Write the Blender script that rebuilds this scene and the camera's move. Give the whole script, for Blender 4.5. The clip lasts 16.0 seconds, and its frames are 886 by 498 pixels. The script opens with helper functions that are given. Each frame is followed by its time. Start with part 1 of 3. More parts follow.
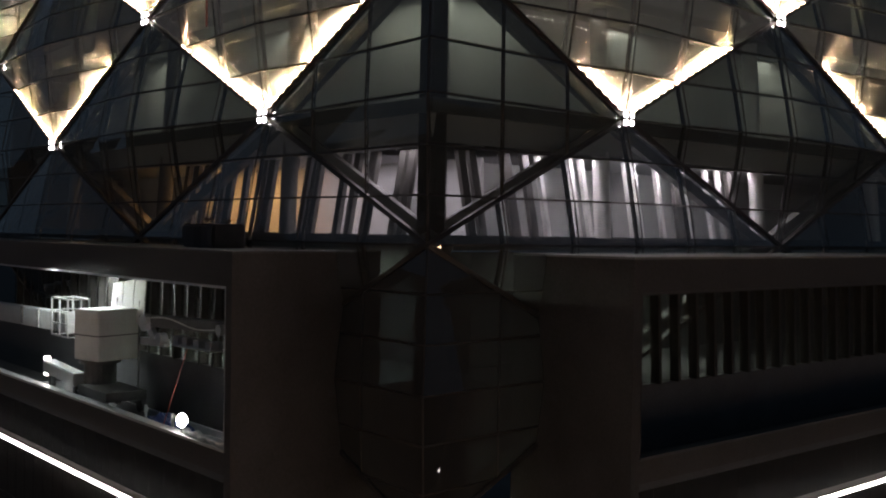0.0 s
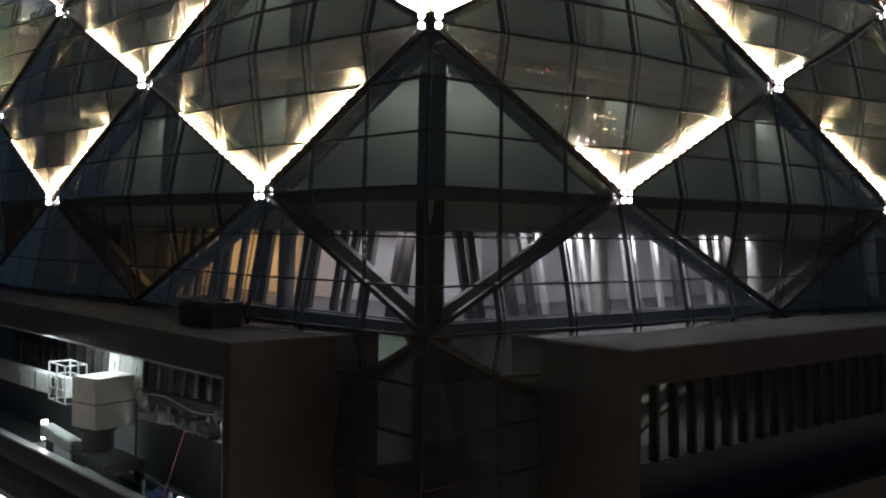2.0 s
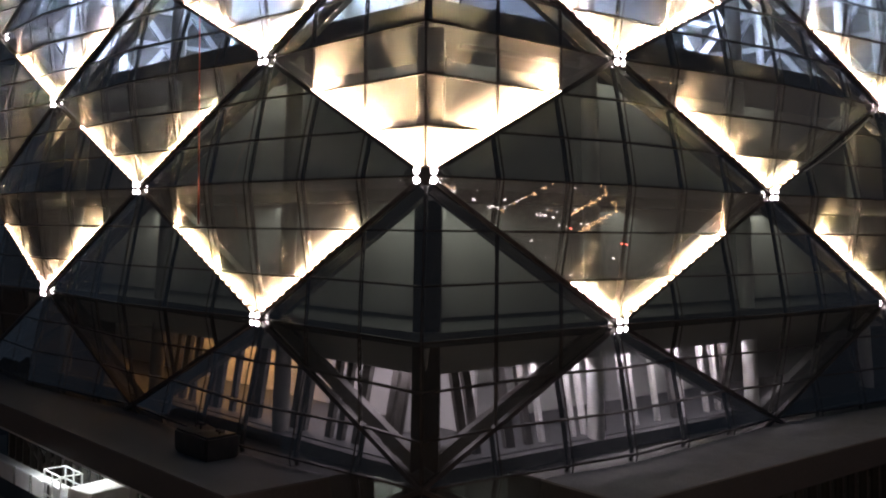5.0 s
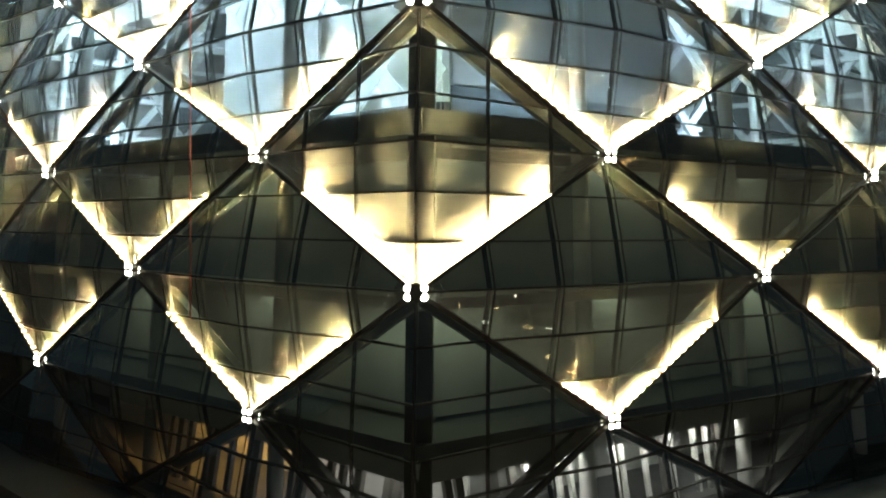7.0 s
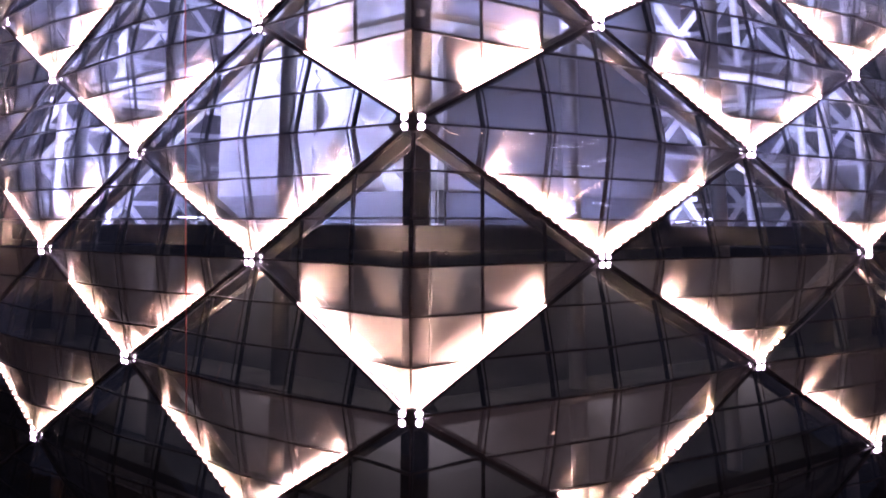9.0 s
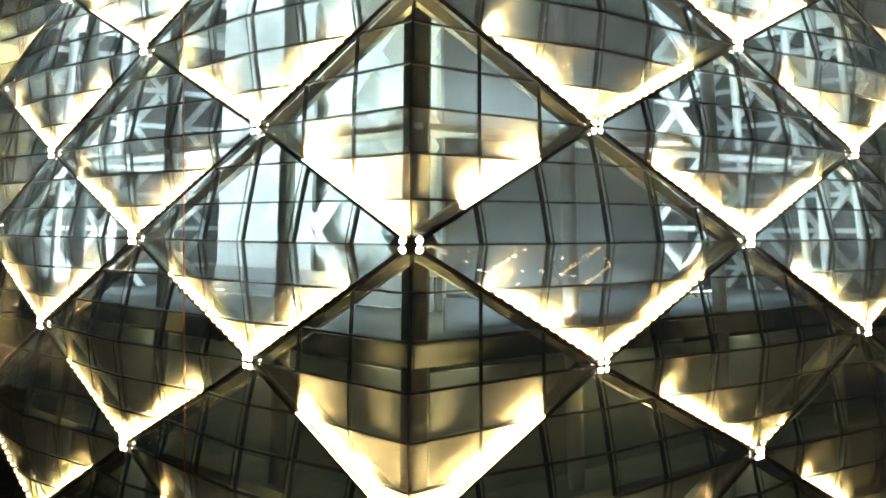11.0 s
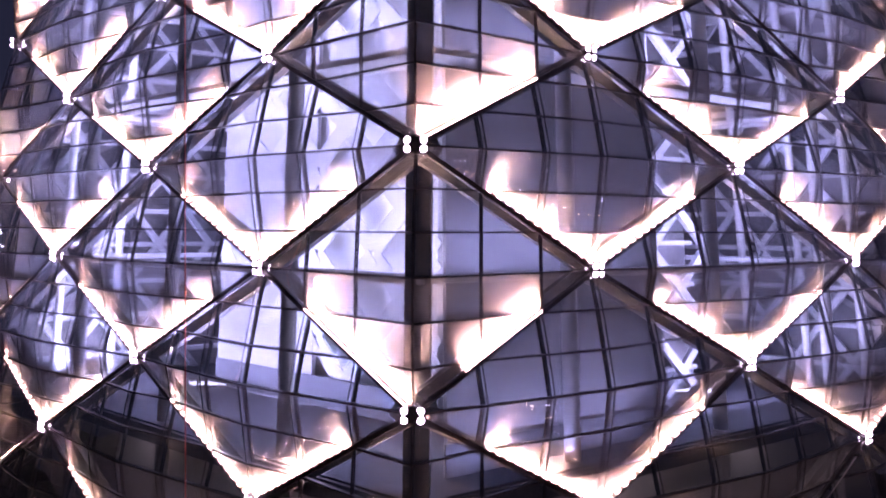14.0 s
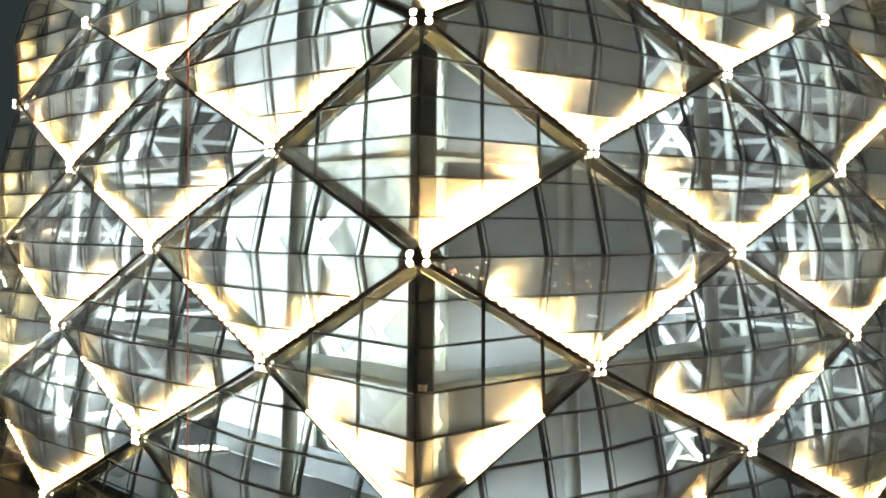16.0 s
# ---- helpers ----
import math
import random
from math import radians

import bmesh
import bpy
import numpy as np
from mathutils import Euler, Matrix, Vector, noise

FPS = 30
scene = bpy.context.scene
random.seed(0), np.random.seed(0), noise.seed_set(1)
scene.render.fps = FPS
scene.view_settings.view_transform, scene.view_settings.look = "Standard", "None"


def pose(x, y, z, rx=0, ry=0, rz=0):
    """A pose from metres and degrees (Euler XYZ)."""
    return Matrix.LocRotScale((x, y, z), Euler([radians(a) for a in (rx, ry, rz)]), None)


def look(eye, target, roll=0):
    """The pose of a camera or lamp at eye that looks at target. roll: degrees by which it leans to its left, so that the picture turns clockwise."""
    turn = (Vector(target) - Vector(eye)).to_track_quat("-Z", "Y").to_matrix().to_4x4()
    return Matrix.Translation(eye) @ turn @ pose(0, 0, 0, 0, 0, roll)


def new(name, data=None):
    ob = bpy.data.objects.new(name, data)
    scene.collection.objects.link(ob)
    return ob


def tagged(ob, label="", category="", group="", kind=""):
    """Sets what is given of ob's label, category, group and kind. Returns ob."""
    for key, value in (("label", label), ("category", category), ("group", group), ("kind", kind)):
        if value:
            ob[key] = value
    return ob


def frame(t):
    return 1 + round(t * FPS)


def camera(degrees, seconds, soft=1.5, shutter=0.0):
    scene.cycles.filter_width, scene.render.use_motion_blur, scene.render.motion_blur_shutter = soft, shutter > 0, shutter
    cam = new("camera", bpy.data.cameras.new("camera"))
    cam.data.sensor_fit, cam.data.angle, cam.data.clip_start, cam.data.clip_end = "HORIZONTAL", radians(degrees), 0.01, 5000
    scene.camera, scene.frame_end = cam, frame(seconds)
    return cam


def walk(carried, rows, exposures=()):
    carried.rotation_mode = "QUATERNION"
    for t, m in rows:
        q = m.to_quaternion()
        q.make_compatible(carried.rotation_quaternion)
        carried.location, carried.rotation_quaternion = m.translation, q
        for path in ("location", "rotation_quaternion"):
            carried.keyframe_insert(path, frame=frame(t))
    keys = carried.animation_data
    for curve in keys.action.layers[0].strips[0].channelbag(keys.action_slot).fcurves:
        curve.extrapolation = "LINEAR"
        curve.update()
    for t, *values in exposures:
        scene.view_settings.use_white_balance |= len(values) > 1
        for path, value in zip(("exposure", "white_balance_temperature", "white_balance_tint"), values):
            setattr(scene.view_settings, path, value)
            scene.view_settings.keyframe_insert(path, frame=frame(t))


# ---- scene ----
# Height of the first eye over the street, and the length of the rise.
EYE, METRES, TILT, LEAN, TURN = 150.0, 36.0, -0.93, -0.85, 0.0
DEEP = 1.349
cam = camera(48.0, 16.0, 2.0)
ROWS = [
    (0.0, 0.0, 0.0, 0.0, -0.0, 0.0, -0.0),
    (0.5, 0.0005, 0.0002, 0.0265, -0.04, 0.02, 0.02),
    (1.0, 0.0017, 0.0019, 0.0532, -0.04, -0.07, 0.04),
    (1.5, 0.0006, 0.0021, 0.0778, -0.11, -0.07, 0.05),
    (2.0, 0.0001, 0.0015, 0.1028, -0.16, -0.08, 0.06),
    (2.5, -0.0004, 0.0007, 0.1279, -0.2, -0.12, 0.05),
    (3.0, -0.0014, -0.0005, 0.1532, -0.24, -0.16, 0.03),
    (3.5, -0.0018, -0.0005, 0.1788, -0.24, -0.16, 0.01),
    (4.0, -0.0016, 0.0015, 0.2093, -0.32, -0.2, 0.03),
    (6.5, 0.0078, 0.0031, 0.3756, -0.63, -0.57, 0.44),
    (7.0, 0.0094, 0.0038, 0.4075, -0.68, -0.62, 0.5),
    (7.5, 0.0102, 0.0045, 0.4419, -0.78, -0.67, 0.56),
    (8.0, 0.0121, 0.0035, 0.4754, -0.79, -0.64, 0.6),
    (8.5, 0.0134, 0.002, 0.5093, -0.82, -0.62, 0.66),
    (9.0, 0.0136, 0.0016, 0.5451, -0.9, -0.63, 0.66),
    (11.5, 0.0181, 0.0041, 0.7127, -0.88, -0.57, 0.67),
    (12.0, 0.0177, 0.0042, 0.7444, -0.88, -0.58, 0.67),
    (12.5, 0.0169, 0.0042, 0.7769, -0.89, -0.63, 0.66),
    (13.0, 0.0165, 0.0041, 0.807, -0.88, -0.61, 0.64),
    (13.5, 0.0165, 0.0038, 0.837, -0.88, -0.55, 0.61),
    (14.0, 0.018, 0.0037, 0.8696, -0.86, -0.56, 0.57),
    (14.5, 0.0173, 0.0036, 0.902, -0.86, -0.52, 0.54),
    (15.0, 0.0162, 0.0025, 0.9341, -0.83, -0.5, 0.51),
    (15.5, 0.0155, 0.0017, 0.9643, -0.84, -0.52, 0.47),
    (16.0, 0.0163, 0.0029, 0.999, -0.85, -0.55, 0.42),
]
EXPOSURES = [
    (0.0, 0.42, 7800, 24),
    (1.5, 0.45, 7500, 14),
    (4.0, 0.23, 6900, 37),
    (6.5, 0.45, 9700, 6),
    (7.0, 0.28, 8900, -2),
    (7.5, 0.47, 7200, 18),
    (8.0, 0.0, 6500, 30),
    (8.5, -0.57, 6100, 51),
    (9.0, 0.06, 6900, 78),
    (9.5, 0.13, 8200, 66),
    (10.0, 0.0, 10200, 48),
    (10.5, 0.0, 11000, 22),
    (11.0, 0.3, 11500, 0),
    (11.5, 0.3, 11000, -8),
    (12.0, 0.12, 8900, -18),
    (12.5, 0.38, 6300, 10),
    (13.0, -0.44, 5700, 37),
    (13.5, -1.35, 5500, 65),
    (14.0, -0.23, 6900, 89),
    (14.5, 0.25, 10600, 89),
    (15.0, -0.06, 16500, 68),
    (15.5, -0.3, 16500, 49),
    (16.0, 0.61, 13200, 10),
]
walk(cam, [(t, pose(0, 0, EYE, TILT, LEAN, TURN) @ pose(METRES * x, METRES * DEEP * y, METRES * z, 90 + pitch / DEEP, roll, yaw / DEEP))
           for t, x, y, z, yaw, pitch, roll in ROWS], EXPOSURES)

# ---- night sky and light ----
world = bpy.data.worlds.new("night")
scene.world = world
world.use_nodes = True
wn = world.node_tree.nodes
wn["Background"].inputs["Color"].default_value = (0.13, 0.25, 0.40, 1)
wn["Background"].inputs["Strength"].default_value = 0.09


def area_lamp(name, at, aim, size, watts, colour, size_y=None):
    data = bpy.data.lights.new(name, "AREA")
    data.size, data.energy, data.color = size, watts, colour
    if size_y:
        data.shape, data.size_y = "RECTANGLE", size_y
    ob = new(name, data)
    ob.matrix_world = look(at, aim)
    return ob


# ---- materials ----
def nodes_of(name):
    mat = bpy.data.materials.new(name)
    mat.use_nodes = True
    tree = mat.node_tree
    tree.nodes.clear()
    return mat, tree, tree.nodes.new("ShaderNodeOutputMaterial")


def noise_node(tree, scale, detail=4.0, rough=0.6, stretch=(1, 1, 1), space="Object"):
    co = tree.nodes.new("ShaderNodeTexCoord")
    mp = tree.nodes.new("ShaderNodeMapping")
    mp.inputs["Scale"].default_value = stretch
    nz = tree.nodes.new("ShaderNodeTexNoise")
    nz.inputs["Scale"].default_value, nz.inputs["Detail"].default_value, nz.inputs["Roughness"].default_value = scale, detail, rough
    tree.links.new(co.outputs[space], mp.inputs["Vector"])
    tree.links.new(mp.outputs["Vector"], nz.inputs["Vector"])
    return nz.outputs["Fac"]


def ramp(tree, fac, lo, hi, a=0.3, b=0.7):
    r = tree.nodes.new("ShaderNodeValToRGB")
    r.color_ramp.elements[0].position, r.color_ramp.elements[1].position = a, b
    r.color_ramp.elements[0].color, r.color_ramp.elements[1].color = (*lo, 1), (*hi, 1)
    tree.links.new(fac, r.inputs["Fac"])
    return r.outputs["Color"]


def solid(name, lo, hi, rough=0.5, metal=0.0, scale=1.5, fine=14.0, bump=0.15, stretch=(1, 1, 1)):
    mat, tree, out = nodes_of(name)
    p = tree.nodes.new("ShaderNodeBsdfPrincipled")
    big, small = noise_node(tree, scale, stretch=stretch), noise_node(tree, fine, 6.0)
    mix = tree.nodes.new("ShaderNodeMath")
    mix.operation, mix.use_clamp = "MULTIPLY_ADD", True
    mix.inputs[1].default_value = 0.45
    tree.links.new(small, mix.inputs[0])
    half = tree.nodes.new("ShaderNodeMath")
    half.operation = "MULTIPLY"
    half.inputs[1].default_value = 0.55
    tree.links.new(big, half.inputs[0])
    tree.links.new(half.outputs[0], mix.inputs[2])
    tree.links.new(ramp(tree, mix.outputs[0], lo, hi), p.inputs["Base Color"])
    rr = tree.nodes.new("ShaderNodeMapRange")
    rr.inputs["To Min"].default_value, rr.inputs["To Max"].default_value = max(0.03, rough - 0.12), min(1, rough + 0.12)
    tree.links.new(big, rr.inputs["Value"])
    tree.links.new(rr.outputs[0], p.inputs["Roughness"])
    p.inputs["Metallic"].default_value = metal
    if bump:
        bp = tree.nodes.new("ShaderNodeBump")
        bp.inputs["Strength"].default_value, bp.inputs["Distance"].default_value = bump, 0.02
        tree.links.new(small, bp.inputs["Height"])
        tree.links.new(bp.outputs[0], p.inputs["Normal"])
    tree.links.new(p.outputs[0], out.inputs["Surface"])
    return mat


def glowing(name, colour, strength):
    mat, tree, out = nodes_of(name)
    e = tree.nodes.new("ShaderNodeEmission")
    e.inputs["Color"].default_value, e.inputs["Strength"].default_value = (*colour, 1), strength
    tree.links.new(e.outputs[0], out.inputs["Surface"])
    return mat


def glass(name, tint, film, film_colour, gloss=1.0):
    """Coated pane: see-through, mirror-like at a slant, with a printed dot film that scatters part of the light."""
    mat, tree, out = nodes_of(name)
    clear = tree.nodes.new("ShaderNodeBsdfTransparent")
    clear.inputs["Color"].default_value = (*tint, 1)
    dif = tree.nodes.new("ShaderNodeBsdfDiffuse")
    grime = noise_node(tree, 0.6, 5.0, 0.65, (1, 1, 0.35))
    tree.links.new(ramp(tree, grime, tuple(c * 0.8 for c in film_colour), film_colour), dif.inputs["Color"])
    tra = tree.nodes.new("ShaderNodeBsdfTranslucent")
    tra.inputs["Color"].default_value = (*film_colour, 1)
    scat = tree.nodes.new("ShaderNodeMixShader")
    scat.inputs[0].default_value = 0.3
    tree.links.new(dif.outputs[0], scat.inputs[1])
    tree.links.new(tra.outputs[0], scat.inputs[2])
    # film cover varies from pane to pane and in soft streaks
    info = tree.nodes.new("ShaderNodeObjectInfo")
    rnd = tree.nodes.new("ShaderNodeMapRange")
    rnd.inputs["To Min"].default_value, rnd.inputs["To Max"].default_value = film * 0.9, film * 1.1
    tree.links.new(info.outputs["Random"], rnd.inputs["Value"])
    dust = tree.nodes.new("ShaderNodeMath")
    dust.operation, dust.use_clamp = "MULTIPLY_ADD", True
    dust.inputs[1].default_value = 0.5 * film
    tree.links.new(grime, dust.inputs[0])
    tree.links.new(rnd.outputs[0], dust.inputs[2])
    body = tree.nodes.new("ShaderNodeMixShader")
    tree.links.new(dust.outputs[0], body.inputs[0])
    tree.links.new(clear.outputs[0], body.inputs[1])
    tree.links.new(scat.outputs[0], body.inputs[2])
    mir = tree.nodes.new("ShaderNodeBsdfGlossy")
    mir.inputs["Roughness"].default_value = 0.015
    wave = tree.nodes.new("ShaderNodeBump")
    wave.inputs["Strength"].default_value, wave.inputs["Distance"].default_value = 0.05, 0.02
    tree.links.new(noise_node(tree, 0.5, 1.0), wave.inputs["Height"])
    tree.links.new(wave.outputs[0], mir.inputs["Normal"])
    edge = tree.nodes.new("ShaderNodeLayerWeight")
    edge.inputs["Blend"].default_value = 0.5
    rise = tree.nodes.new("ShaderNodeMath")
    rise.operation = "POWER"
    rise.inputs[1].default_value = 4.0
    tree.links.new(edge.outputs["Facing"], rise.inputs[0])
    fac = tree.nodes.new("ShaderNodeMath")
    fac.operation, fac.use_clamp = "MULTIPLY_ADD", True
    fac.inputs[1].default_value, fac.inputs[2].default_value = gloss, 0.07
    tree.links.new(rise.outputs[0], fac.inputs[0])
    top = tree.nodes.new("ShaderNodeMixShader")
    tree.links.new(fac.outputs[0], top.inputs[0])
    tree.links.new(body.outputs[0], top.inputs[1])
    tree.links.new(mir.outputs[0], top.inputs[2])
    tree.links.new(top.outputs[0], out.inputs["Surface"])
    return mat


GLASS = glass("clear_glass", (0.80, 0.83, 0.82), 0.03, (0.5, 0.5, 0.5))
FRIT = glass("fritted_glass", (0.80, 0.83, 0.82), 0.21, (0.75, 0.74, 0.72))
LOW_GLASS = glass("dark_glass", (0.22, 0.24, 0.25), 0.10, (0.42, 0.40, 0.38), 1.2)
STEEL = solid("dark_steel", (0.018, 0.016, 0.015), (0.05, 0.045, 0.042), 0.45, 0.3)
CAP = solid("mullion_cap", (0.015, 0.013, 0.012), (0.04, 0.035, 0.032), 0.45, 0.3)
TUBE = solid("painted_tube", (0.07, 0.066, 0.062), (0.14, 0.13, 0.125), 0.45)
COLUMN = solid("painted_column", (0.30, 0.30, 0.31), (0.45, 0.45, 0.46), 0.55)
BRACE = solid("painted_brace", (0.10, 0.097, 0.095), (0.17, 0.165, 0.16), 0.55)
PLASTER = solid("white_plaster", (0.62, 0.62, 0.61), (0.78, 0.78, 0.77), 0.7, 0, 0.4, 9)
MID = solid("grey_paint", (0.38, 0.38, 0.38), (0.48, 0.48, 0.47), 0.6, 0, 0.4, 9)
# left columns: their backlit shade is put into this darker grey
BACKLIT = solid("backlit_column", (0.15, 0.15, 0.15), (0.23, 0.23, 0.22), 0.55)
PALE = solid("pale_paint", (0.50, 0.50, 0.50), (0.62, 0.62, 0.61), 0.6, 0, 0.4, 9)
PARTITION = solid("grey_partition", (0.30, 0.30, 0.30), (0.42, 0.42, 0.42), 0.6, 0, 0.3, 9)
SLAB = solid("concrete", (0.16, 0.16, 0.16), (0.30, 0.30, 0.29), 0.8, 0, 0.5, 10, 0.4)
CLAD = solid("dark_cladding", (0.032, 0.029, 0.027), (0.07, 0.065, 0.062), 0.5, 0.1, 0.5, 8)
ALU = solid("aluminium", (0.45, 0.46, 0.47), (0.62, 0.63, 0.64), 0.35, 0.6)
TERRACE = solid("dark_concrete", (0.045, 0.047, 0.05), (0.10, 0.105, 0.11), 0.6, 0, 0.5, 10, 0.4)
CRANE = solid("crane_paint", (0.58, 0.60, 0.57), (0.74, 0.76, 0.72), 0.5, 0, 0.8, 8)
CRANE_DARK = solid("crane_steel", (0.06, 0.06, 0.06), (0.14, 0.14, 0.14), 0.5, 0.3)
TARP = solid("blue_tarpaulin", (0.02, 0.05, 0.16), (0.04, 0.09, 0.26), 0.55, 0, 2.0, 20, 0.6)
ROPE = solid("rope", (0.34, 0.07, 0.05), (0.46, 0.10, 0.08), 0.8)
GROUND = solid("night_city_ground", (0.02, 0.02, 0.02), (0.05, 0.05, 0.05), 0.9, 0, 0.01, 0.2, 0)
LED = glowing("warm_led", (1.0, 0.84, 0.60), 18.0)
NODE_LED = glowing("white_led", (0.86, 0.95, 1.0), 40.0)
LINE_LED = glowing("line_led", (0.9, 0.97, 1.0), 9.0)


# ---- mesh helpers ----
def part(name, bm, material, parent=None, label=""):
    me = bpy.data.meshes.new(name)
    bm.to_mesh(me)
    bm.free()
    for m in material if isinstance(material, (list, tuple)) else (material,):
        me.materials.append(m)
    ob = new(name, me)
    ob.parent = parent
    if label:
        tagged(ob, label)
    return ob


def empty(name, at=(0, 0, 0)):
    ob = new(name)
    ob.location = at
    return ob


def beam(bm, p, q, out, w, d, shift=0.0, slot=0):
    """A box-section bar from p to q: w across, d along out, set shift along out."""
    p, q, out = Vector(p), Vector(q), Vector(out)
    ax = (q - p).normalized()
    side = ax.cross(out).normalized()
    out = side.cross(ax).normalized()
    vs = []
    for c in (p, q):
        for a, b in ((-1, -1), (1, -1), (1, 1), (-1, 1)):
            vs.append(bm.verts.new(c + side * (a * w / 2) + out * (b * d / 2 + shift)))
    for f in ((3, 2, 1, 0), (4, 5, 6, 7), (0, 1, 5, 4), (1, 2, 6, 5), (2, 3, 7, 6), (3, 0, 4, 7)):
        bm.faces.new([vs[i] for i in f]).material_index = slot


def rail(bm, pts, out, w, d, shift=0.0, slot=0):
    """One bent bar of box section through all the points."""
    out, rings = Vector(out), []
    for n, c in enumerate(pts):
        ax = (pts[min(n + 1, len(pts) - 1)] - pts[max(n - 1, 0)]).normalized()
        side = ax.cross(out).normalized()
        o = side.cross(ax).normalized()
        rings.append([bm.verts.new(c + side * (a * w / 2) + o * (b * d / 2 + shift)) for a, b in ((-1, -1), (1, -1), (1, 1), (-1, 1))])
    for r, q in zip(rings, rings[1:]):
        for n in range(4):
            bm.faces.new((r[n - 1], r[n], q[n], q[n - 1])).material_index = slot
    bm.faces.new(rings[0][::-1]).material_index = slot
    bm.faces.new(rings[-1]).material_index = slot


def box(bm, lo, hi, frame_=None):
    """An upright box between two corners, in the axes of frame_ (a function of three lengths)."""
    at = frame_ or (lambda a, b, c: Vector((a, b, c)))
    vs = [bm.verts.new(at(*(hi[n] if m >> n & 1 else lo[n] for n in range(3)))) for m in range(8)]
    fs = [bm.faces.new([vs[i] for i in f]) for f in ((0, 2, 3, 1), (4, 5, 7, 6), (0, 1, 5, 4), (2, 6, 7, 3), (0, 4, 6, 2), (1, 3, 7, 5))]
    bmesh.ops.recalc_face_normals(bm, faces=fs)


def rod(bm, p, q, r, sides=8, r2=None):
    p, q = Vector(p), Vector(q)
    ax = (q - p).normalized()
    u = ax.orthogonal().normalized()
    v = ax.cross(u)
    rings = []
    for c, rr in ((p, r), (q, r if r2 is None else r2)):
        rings.append([bm.verts.new(c + rr * (math.cos(a) * u + math.sin(a) * v)) for a in (2 * math.pi * n / sides for n in range(sides))])
    for n in range(sides):
        bm.faces.new((rings[0][n], rings[0][n - 1], rings[1][n - 1], rings[1][n]))
    bm.faces.new(rings[0])
    bm.faces.new(rings[1][::-1])


def slab(bm, pts, out, thick):
    """A thin solid plate over a flat polygon, thick along out."""
    a = [bm.verts.new(Vector(p) + out * (thick / 2)) for p in pts]
    b = [bm.verts.new(Vector(p) - out * (thick / 2)) for p in pts]
    n = len(pts)
    fs = []
    for i in range(1, n - 1):
        fs += [bm.faces.new((a[0], a[i], a[i + 1])), bm.faces.new((b[0], b[i + 1], b[i]))]
    for i in range(n):
        fs.append(bm.faces.new((a[i - 1], b[i - 1], b[i], a[i])))
    bmesh.ops.recalc_face_normals(bm, faces=fs)


# ---- plan of the tower: a square that tapers upwards, one corner towards the camera ----
LEVEL = [-12.4, -6.4, -0.49, 5.48, 12.0, 17.97, 23.73, 29.23, 34.63, 39.7, 44.85, 49.57, 54.2]   # node rows, k = -2 ... 10


def across_plan(degrees_left, degrees_right):
    """Directions along the left and the right face, and their outward normals."""
    a, b = radians(degrees_left), radians(degrees_right)
    return (Vector((-math.cos(a), math.sin(a), 0)), Vector((math.cos(b), math.sin(b), 0)),
            Vector((-math.sin(a), -math.cos(a), 0)), Vector((math.sin(b), -math.cos(b), 0)))


D_LEFT, D_RIGHT, N_LEFT, N_RIGHT = across_plan(46.91, 39.52)
CUT_LEFT, CUT_RIGHT = 1.02, 1.31      # the half bays at the corners are this much narrower
BULGE = 1.1


def height(k):
    n = min(max(int(math.floor(k)) + 2, 0), len(LEVEL) - 2)
    f = k + 2 - n
    return LEVEL[n] * (1 - f) + LEVEL[n + 1] * f


def w_left(k):
    return 25.85 - 0.0551 * height(max(k, 0))


def w_right(k):
    return 26.61 - 0.0685 * height(max(k, 0))


def run(i, w, cut):
    """Length along a face from its near corner to i diamonds (0 to 2)."""
    end = 0.5 * w - cut
    if i < 0.5:
        return 2 * i * end
    return w * i - cut if i < 1.5 else 1.5 * w - cut + 2 * (i - 1.5) * end


def skin(i, k):
    """A place on the unfolded faces: i diamonds from the near corner (left is minus), k node rows up."""
    z = height(k)
    up = max(z, 0)
    p = Vector((-0.615 + 0.0035 * up, 39.59 - 0.0263 * up + 0.0025 * up * up, EYE + z))
    if i < 0:
        p += D_LEFT * run(min(-i, 2), w_left(k), CUT_LEFT)
        return p + D_RIGHT * run(-i - 2, w_right(k), CUT_RIGHT) if i < -2 else p
    p += D_RIGHT * run(min(i, 2), w_right(k), CUT_RIGHT)
    return p + D_LEFT * run(i - 2, w_left(k), CUT_LEFT) if i > 2 else p


def outward(i0):
    if abs(i0) < 0.01:
        return (N_LEFT + N_RIGHT).normalized()
    if abs(i0 + 2) < 0.01:
        return (N_LEFT - N_RIGHT).normalized()
    if abs(i0 - 2) < 0.01:
        return (N_RIGHT - N_LEFT).normalized()
    if -2 < i0 < 2:
        return N_LEFT if i0 < 0 else N_RIGHT
    return -N_RIGHT if i0 < 0 else -N_LEFT


def pillow(i0, k0, a, b):
    """A grid point of the diamond round (i0, k0); a, b from -1 to 1. Its middle stands out from its rim."""
    w = max(0.0, 1 - abs(a) - abs(b)) ** 0.85
    return skin(i0 + a / 2, k0 + b) + outward(i0) * (BULGE * (1 - 0.012 * k0) * w)


# strips that are dark or only partly lit: (i0, k0) -> (left from, to), (right from, to)
STRIPS = {(0, 5): ((0.05, 1.0), (0.38, 1.0)), (0, 7): (None, (0.04, 1.0)), (0, 9): (None, (0.04, 1.0)),
          (1, 3): ((0.04, 1.0), (0.04, 0.34)), (0.5, 2): ((0.04, 0.46), (0.04, 1.0)), (1.5, 8): (None, (0.04, 1.0))}

def bay(name, at, label, category, group=""):
    return tagged(empty(name, at), label, category, group)


